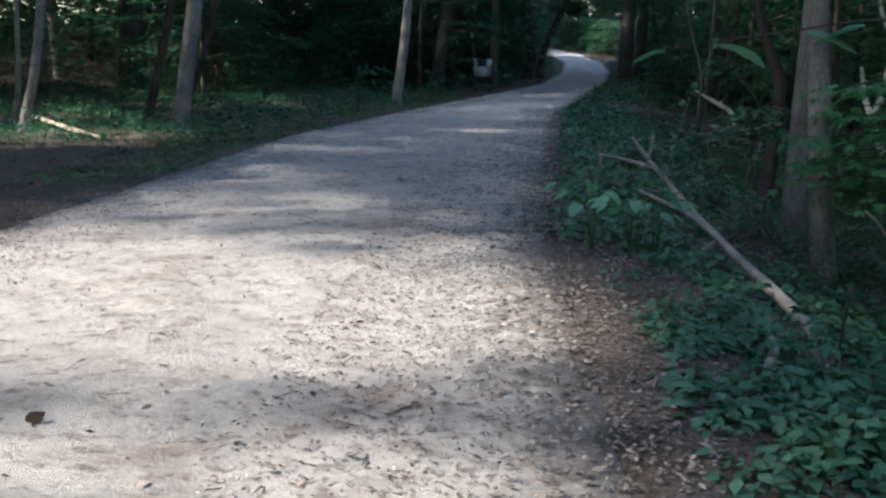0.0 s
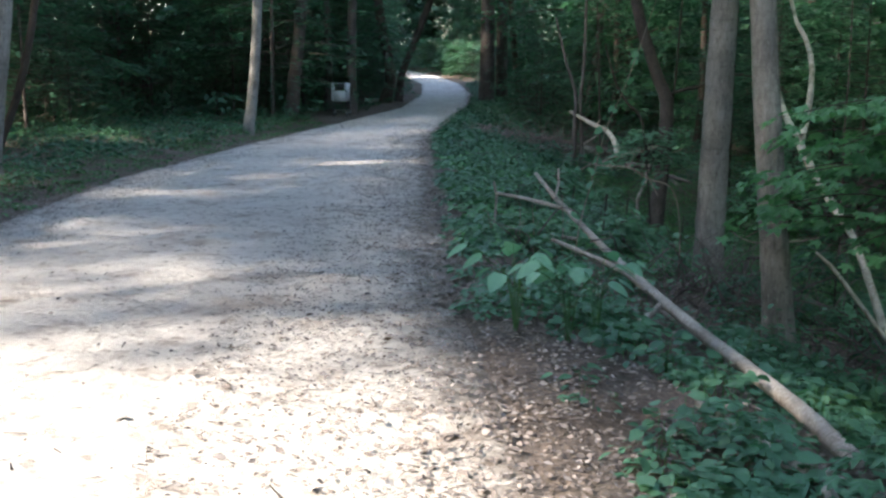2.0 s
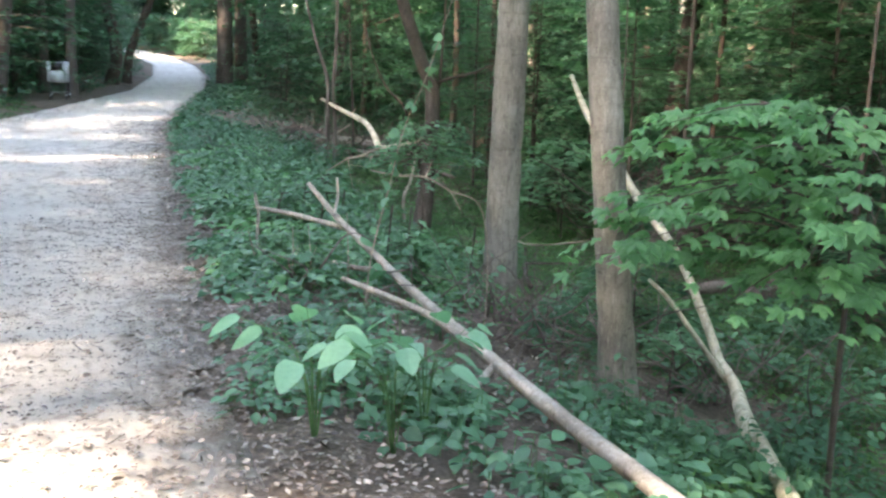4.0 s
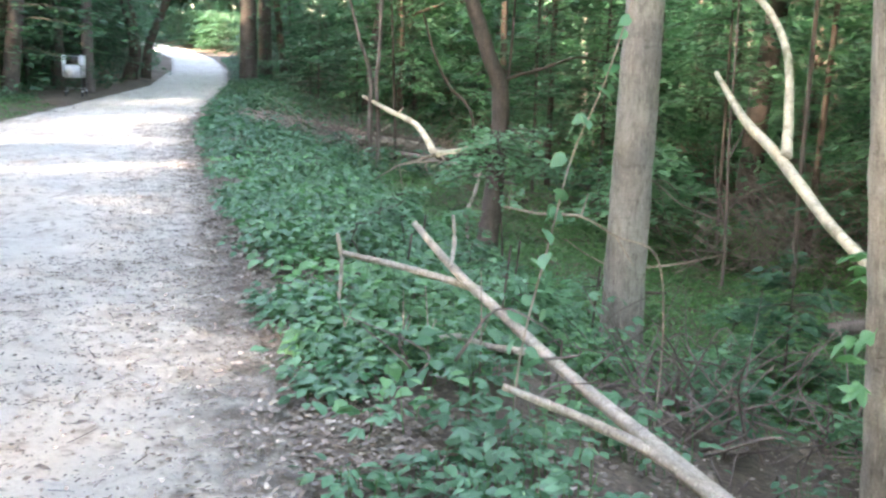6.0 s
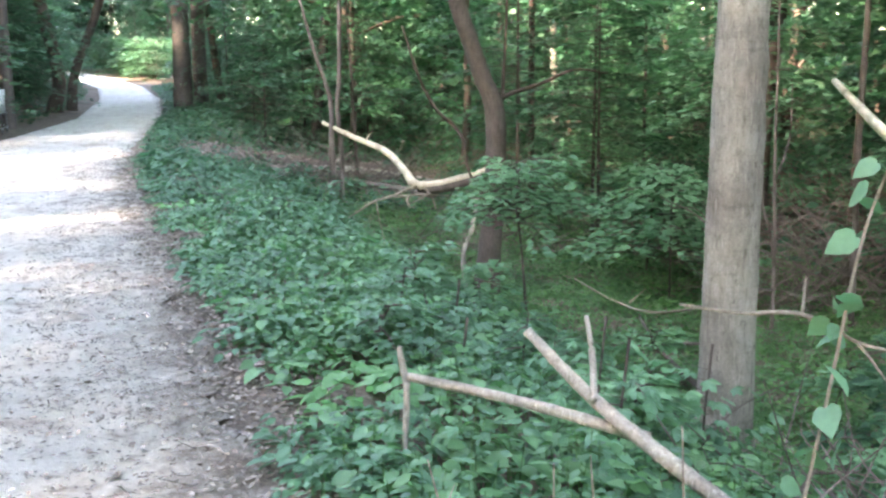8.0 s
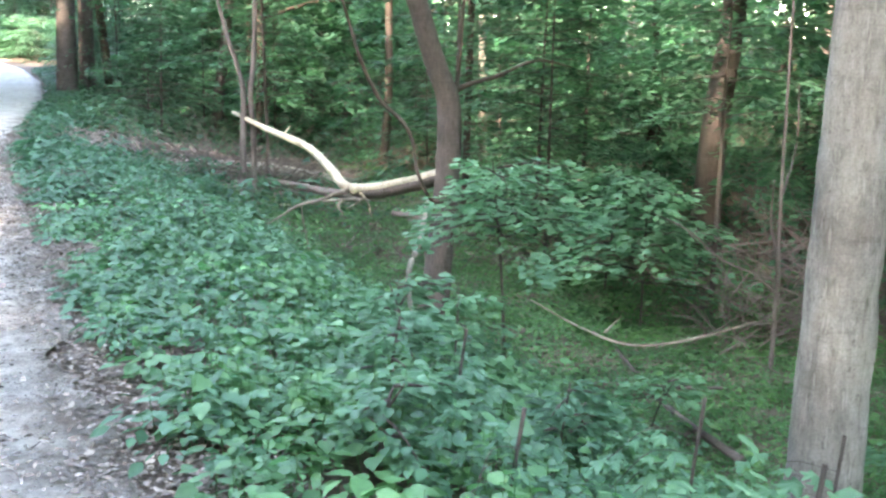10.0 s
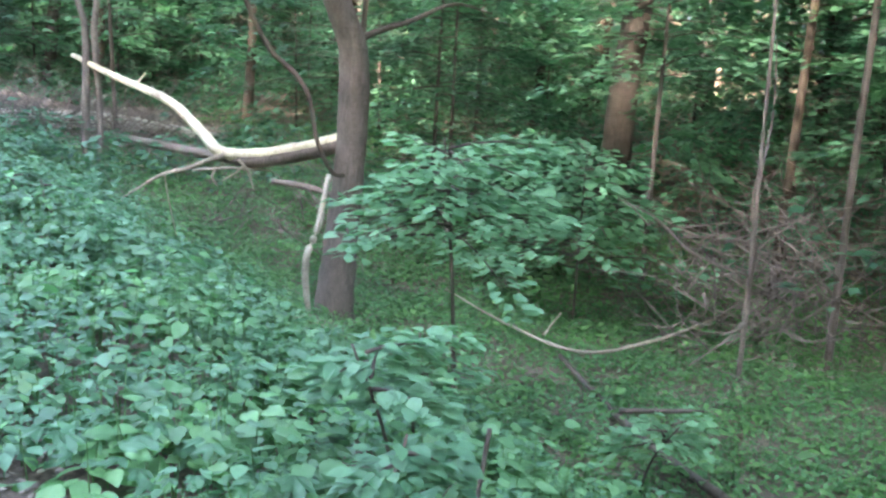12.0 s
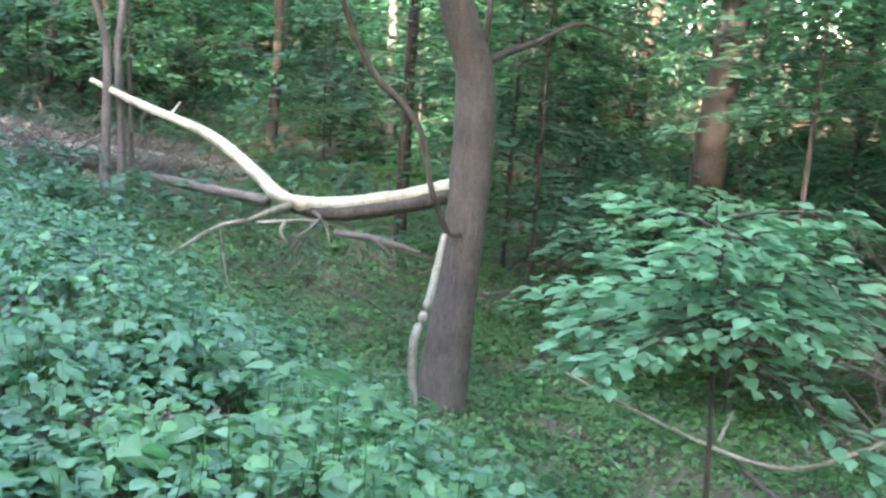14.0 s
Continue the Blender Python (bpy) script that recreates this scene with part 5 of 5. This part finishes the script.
def overhanging_shoot():
    """A thin arching shoot from beside the path, with a few large leaves hanging at eye height."""
    x, y = 2.0, 2.5
    z = float(ground_z(x, y))
    ob = base("arching_shoot", x, y, z, "thin arching shoot with a few large drooping leaves", "sapling")
    rows = [(2.0, 2.5, z - 0.05, 0.010), (1.95, 2.5, 0.7, 0.008), (1.7, 2.58, 1.3, 0.006), (1.25, 2.7, 1.46, 0.0045), (0.9, 2.8, 1.43, 0.003), (0.62, 2.9, 1.38, 0.002)]
    part("stem", tube([(a - x, b - y, c - z, r) for a, b, c, r in rows], 6, 7, 0.05), M_BARK_BROWN, ob)
    g = np.random.default_rng(57)
    for px, py, pz, size, a in ((0.64, 2.89, 1.38, 0.10, 170), (0.76, 2.85, 1.40, 0.17, 15), (0.98, 2.78, 1.43, 0.15, 350), (1.12, 2.74, 1.45, 0.14, 150), (1.3, 2.69, 1.46, 0.16, 20), (1.5, 2.64, 1.42, 0.15, 200)):
        tip = np.array([[px - x, py - y, pz - z]])
        way = np.array([[math.cos(radians(a)), math.sin(radians(a)), -0.22]])
        part("leaf", leaves(tip, way, tilted(1, g, 0.3), np.array([size]), BIG_HEART), M_BROAD, ob)


overhanging_shoot()
maple_branch(2.75, 11.3, 0.05, 200, 0.32, 2, 952, "low maple seedling with green lobed leaves", 0.085, M_HERB)
maple_branch(3.25, 12.2, -0.12, 215, 0.34, 3, 955, "low maple seedling with pale lobed leaves", 0.11, M_BROAD)
maple_branch(3.78, 12.0, -0.28, 190, 0.32, 3, 956, "low maple seedling with pale lobed leaves", 0.105, M_BROAD)
maple_branch(3.0, 13.4, -0.12, 240, 0.36, 3, 957, "low maple seedling with pale lobed leaves", 0.11, M_BROAD)
maple_branch(2.45, 12.2, 0.0, 250, 0.3, 2, 953, "low maple seedling with green lobed leaves", 0.085, M_HERB)

# ---- shopping trolley ----


def box(x0, x1, y0, y1, z0, z1, bevel=0.0):
    bm = bmesh.new()
    bmesh.ops.create_cube(bm, size=1.0)
    bmesh.ops.scale(bm, vec=(x1 - x0, y1 - y0, z1 - z0), verts=bm.verts)
    bmesh.ops.translate(bm, vec=((x0 + x1) / 2, (y0 + y1) / 2, (z0 + z1) / 2), verts=bm.verts)
    if bevel:
        bmesh.ops.bevel(bm, geom=bm.edges, offset=bevel, segments=2, affect="EDGES")
    bmesh.ops.triangulate(bm, faces=bm.faces)
    bm.verts.ensure_lookup_table()
    v = np.array([p.co[:] for p in bm.verts])
    f = np.array([[p.index for p in q.verts] for q in bm.faces])
    bm.free()
    return v, f


def rod(a, b, r=0.005):
    mid = [(p + q) / 2 for p, q in zip(a, b)]
    return tube([(*a, r), (*mid, r), (*b, r)], 6, 1, 0.0)


def trolley(x, y, turn):
    ob = base("shopping_trolley", x, y, float(top_z(np.array([x]), np.array([y]))[0]), "abandoned grey wire shopping trolley at the path edge", "shopping trolley", turn=turn)
    w0, w1, y0, y1, zb, zt = 0.19, 0.24, -0.42, 0.42, 0.47, 1.0
    for nm, lo, hi in (("front_panel", (w0, y0), (w0 + 0.03, y0 - 0.06)), ("back_panel", (w1 - 0.02, y1), (w1, y1))):
        rods = [rod((-lo[0] + 2 * lo[0] * k / 11, lo[1], zb), (-hi[0] + 2 * hi[0] * k / 11, hi[1], zt)) for k in range(12)]
        rods += [rod((-(lo[0] + (hi[0] - lo[0]) * k / 6), lo[1] + (hi[1] - lo[1]) * k / 6, zb + (zt - zb) * k / 6), (lo[0] + (hi[0] - lo[0]) * k / 6, lo[1] + (hi[1] - lo[1]) * k / 6, zb + (zt - zb) * k / 6), 0.006) for k in range(7)]
        part(nm, join(rods), M_STEEL, ob)
    for s in (-1, 1):
        rods = []
        for k in range(15):
            f = k / 14
            rods.append(rod((s * (w0 + (w1 - 0.02 - w0) * f), y0 + (y1 - y0) * f, zb), (s * (w0 + 0.03 + (w1 - w0 - 0.03) * f), y0 - 0.06 * (1 - f) + (y1 - y0) * f, zt)))
        for k in range(6):
            h = zb + (zt - zb) * k / 5
            rods.append(rod((s * (w0 + 0.03 * k / 5), y0 - 0.06 * k / 5, h), (s * w1, y1, h), 0.006))
        part("side_panel", join(rods), M_STEEL, ob)
        part("edge_strip", box(s * 0.215 - 0.032, s * 0.215 + 0.032, y0 - 0.075, y0 - 0.035, zb + 0.02, zt + 0.02, 0.01), M_PLASTIC, ob, "pale plastic corner strip", False)
        part("leg", tube([(s * 0.22, 0.40, 0.96, 0.014), (s * 0.22, 0.42, 0.5, 0.014), (s * 0.23, 0.36, 0.2, 0.014), (s * 0.22, 0.05, 0.15, 0.014), (s * 0.2, -0.36, 0.14, 0.014)], 8, 6, 0.0), M_CARTGREY, ob)
        part("front_leg", tube([(s * 0.2, -0.36, 0.14, 0.013), (s * 0.21, -0.40, 0.3, 0.013), (s * 0.2, y0, zb, 0.013)], 8, 5, 0.0), M_CARTGREY, ob)
        for wy, wx in ((-0.36, 0.2), (0.36, 0.23)):
            part("caster", tube([(s * wx - 0.016, wy, 0.062, 0.06), (s * wx, wy, 0.062, 0.064), (s * wx + 0.016, wy, 0.062, 0.06)], 16, 2, 0.0), M_BLACK, ob, "dark rubber wheel")
            part("fork", box(s * wx - 0.024, s * wx + 0.024, wy - 0.018, wy + 0.018, 0.085, 0.15, 0.006), M_STEEL, ob, "", False)
    part("basket_floor", join([rod((-w0, y0 + (y1 - y0) * k / 10, zb), (w0, y0 + (y1 - y0) * k / 10, zb)) for k in range(11)]), M_STEEL, ob)
    part("lower_rack", join([rod((-0.2 + 0.05 * k, -0.36, 0.2), (-0.2 + 0.05 * k, 0.36, 0.2)) for k in range(9)]), M_STEEL, ob)
    part("handle", tube([(-0.25, 0.50, 1.02, 0.017), (0, 0.50, 1.02, 0.017), (0.25, 0.50, 1.02, 0.017)], 10, 3, 0.0), M_BLACK, ob, "dark plastic push handle")
    part("child_seat_flap", box(-0.14, 0.14, y0 - 0.085, y0 - 0.065, 0.79, 0.99, 0.008), M_BLACK, ob, "black plastic panel", False)
    part("advert_panel", box(-0.175, 0.175, y0 - 0.055, y0 - 0.04, 0.48, 0.78, 0.006), M_PLASTIC, ob, "pale grey plastic panel", False)
    return ob


trolley(1.22, 33.68, -8)
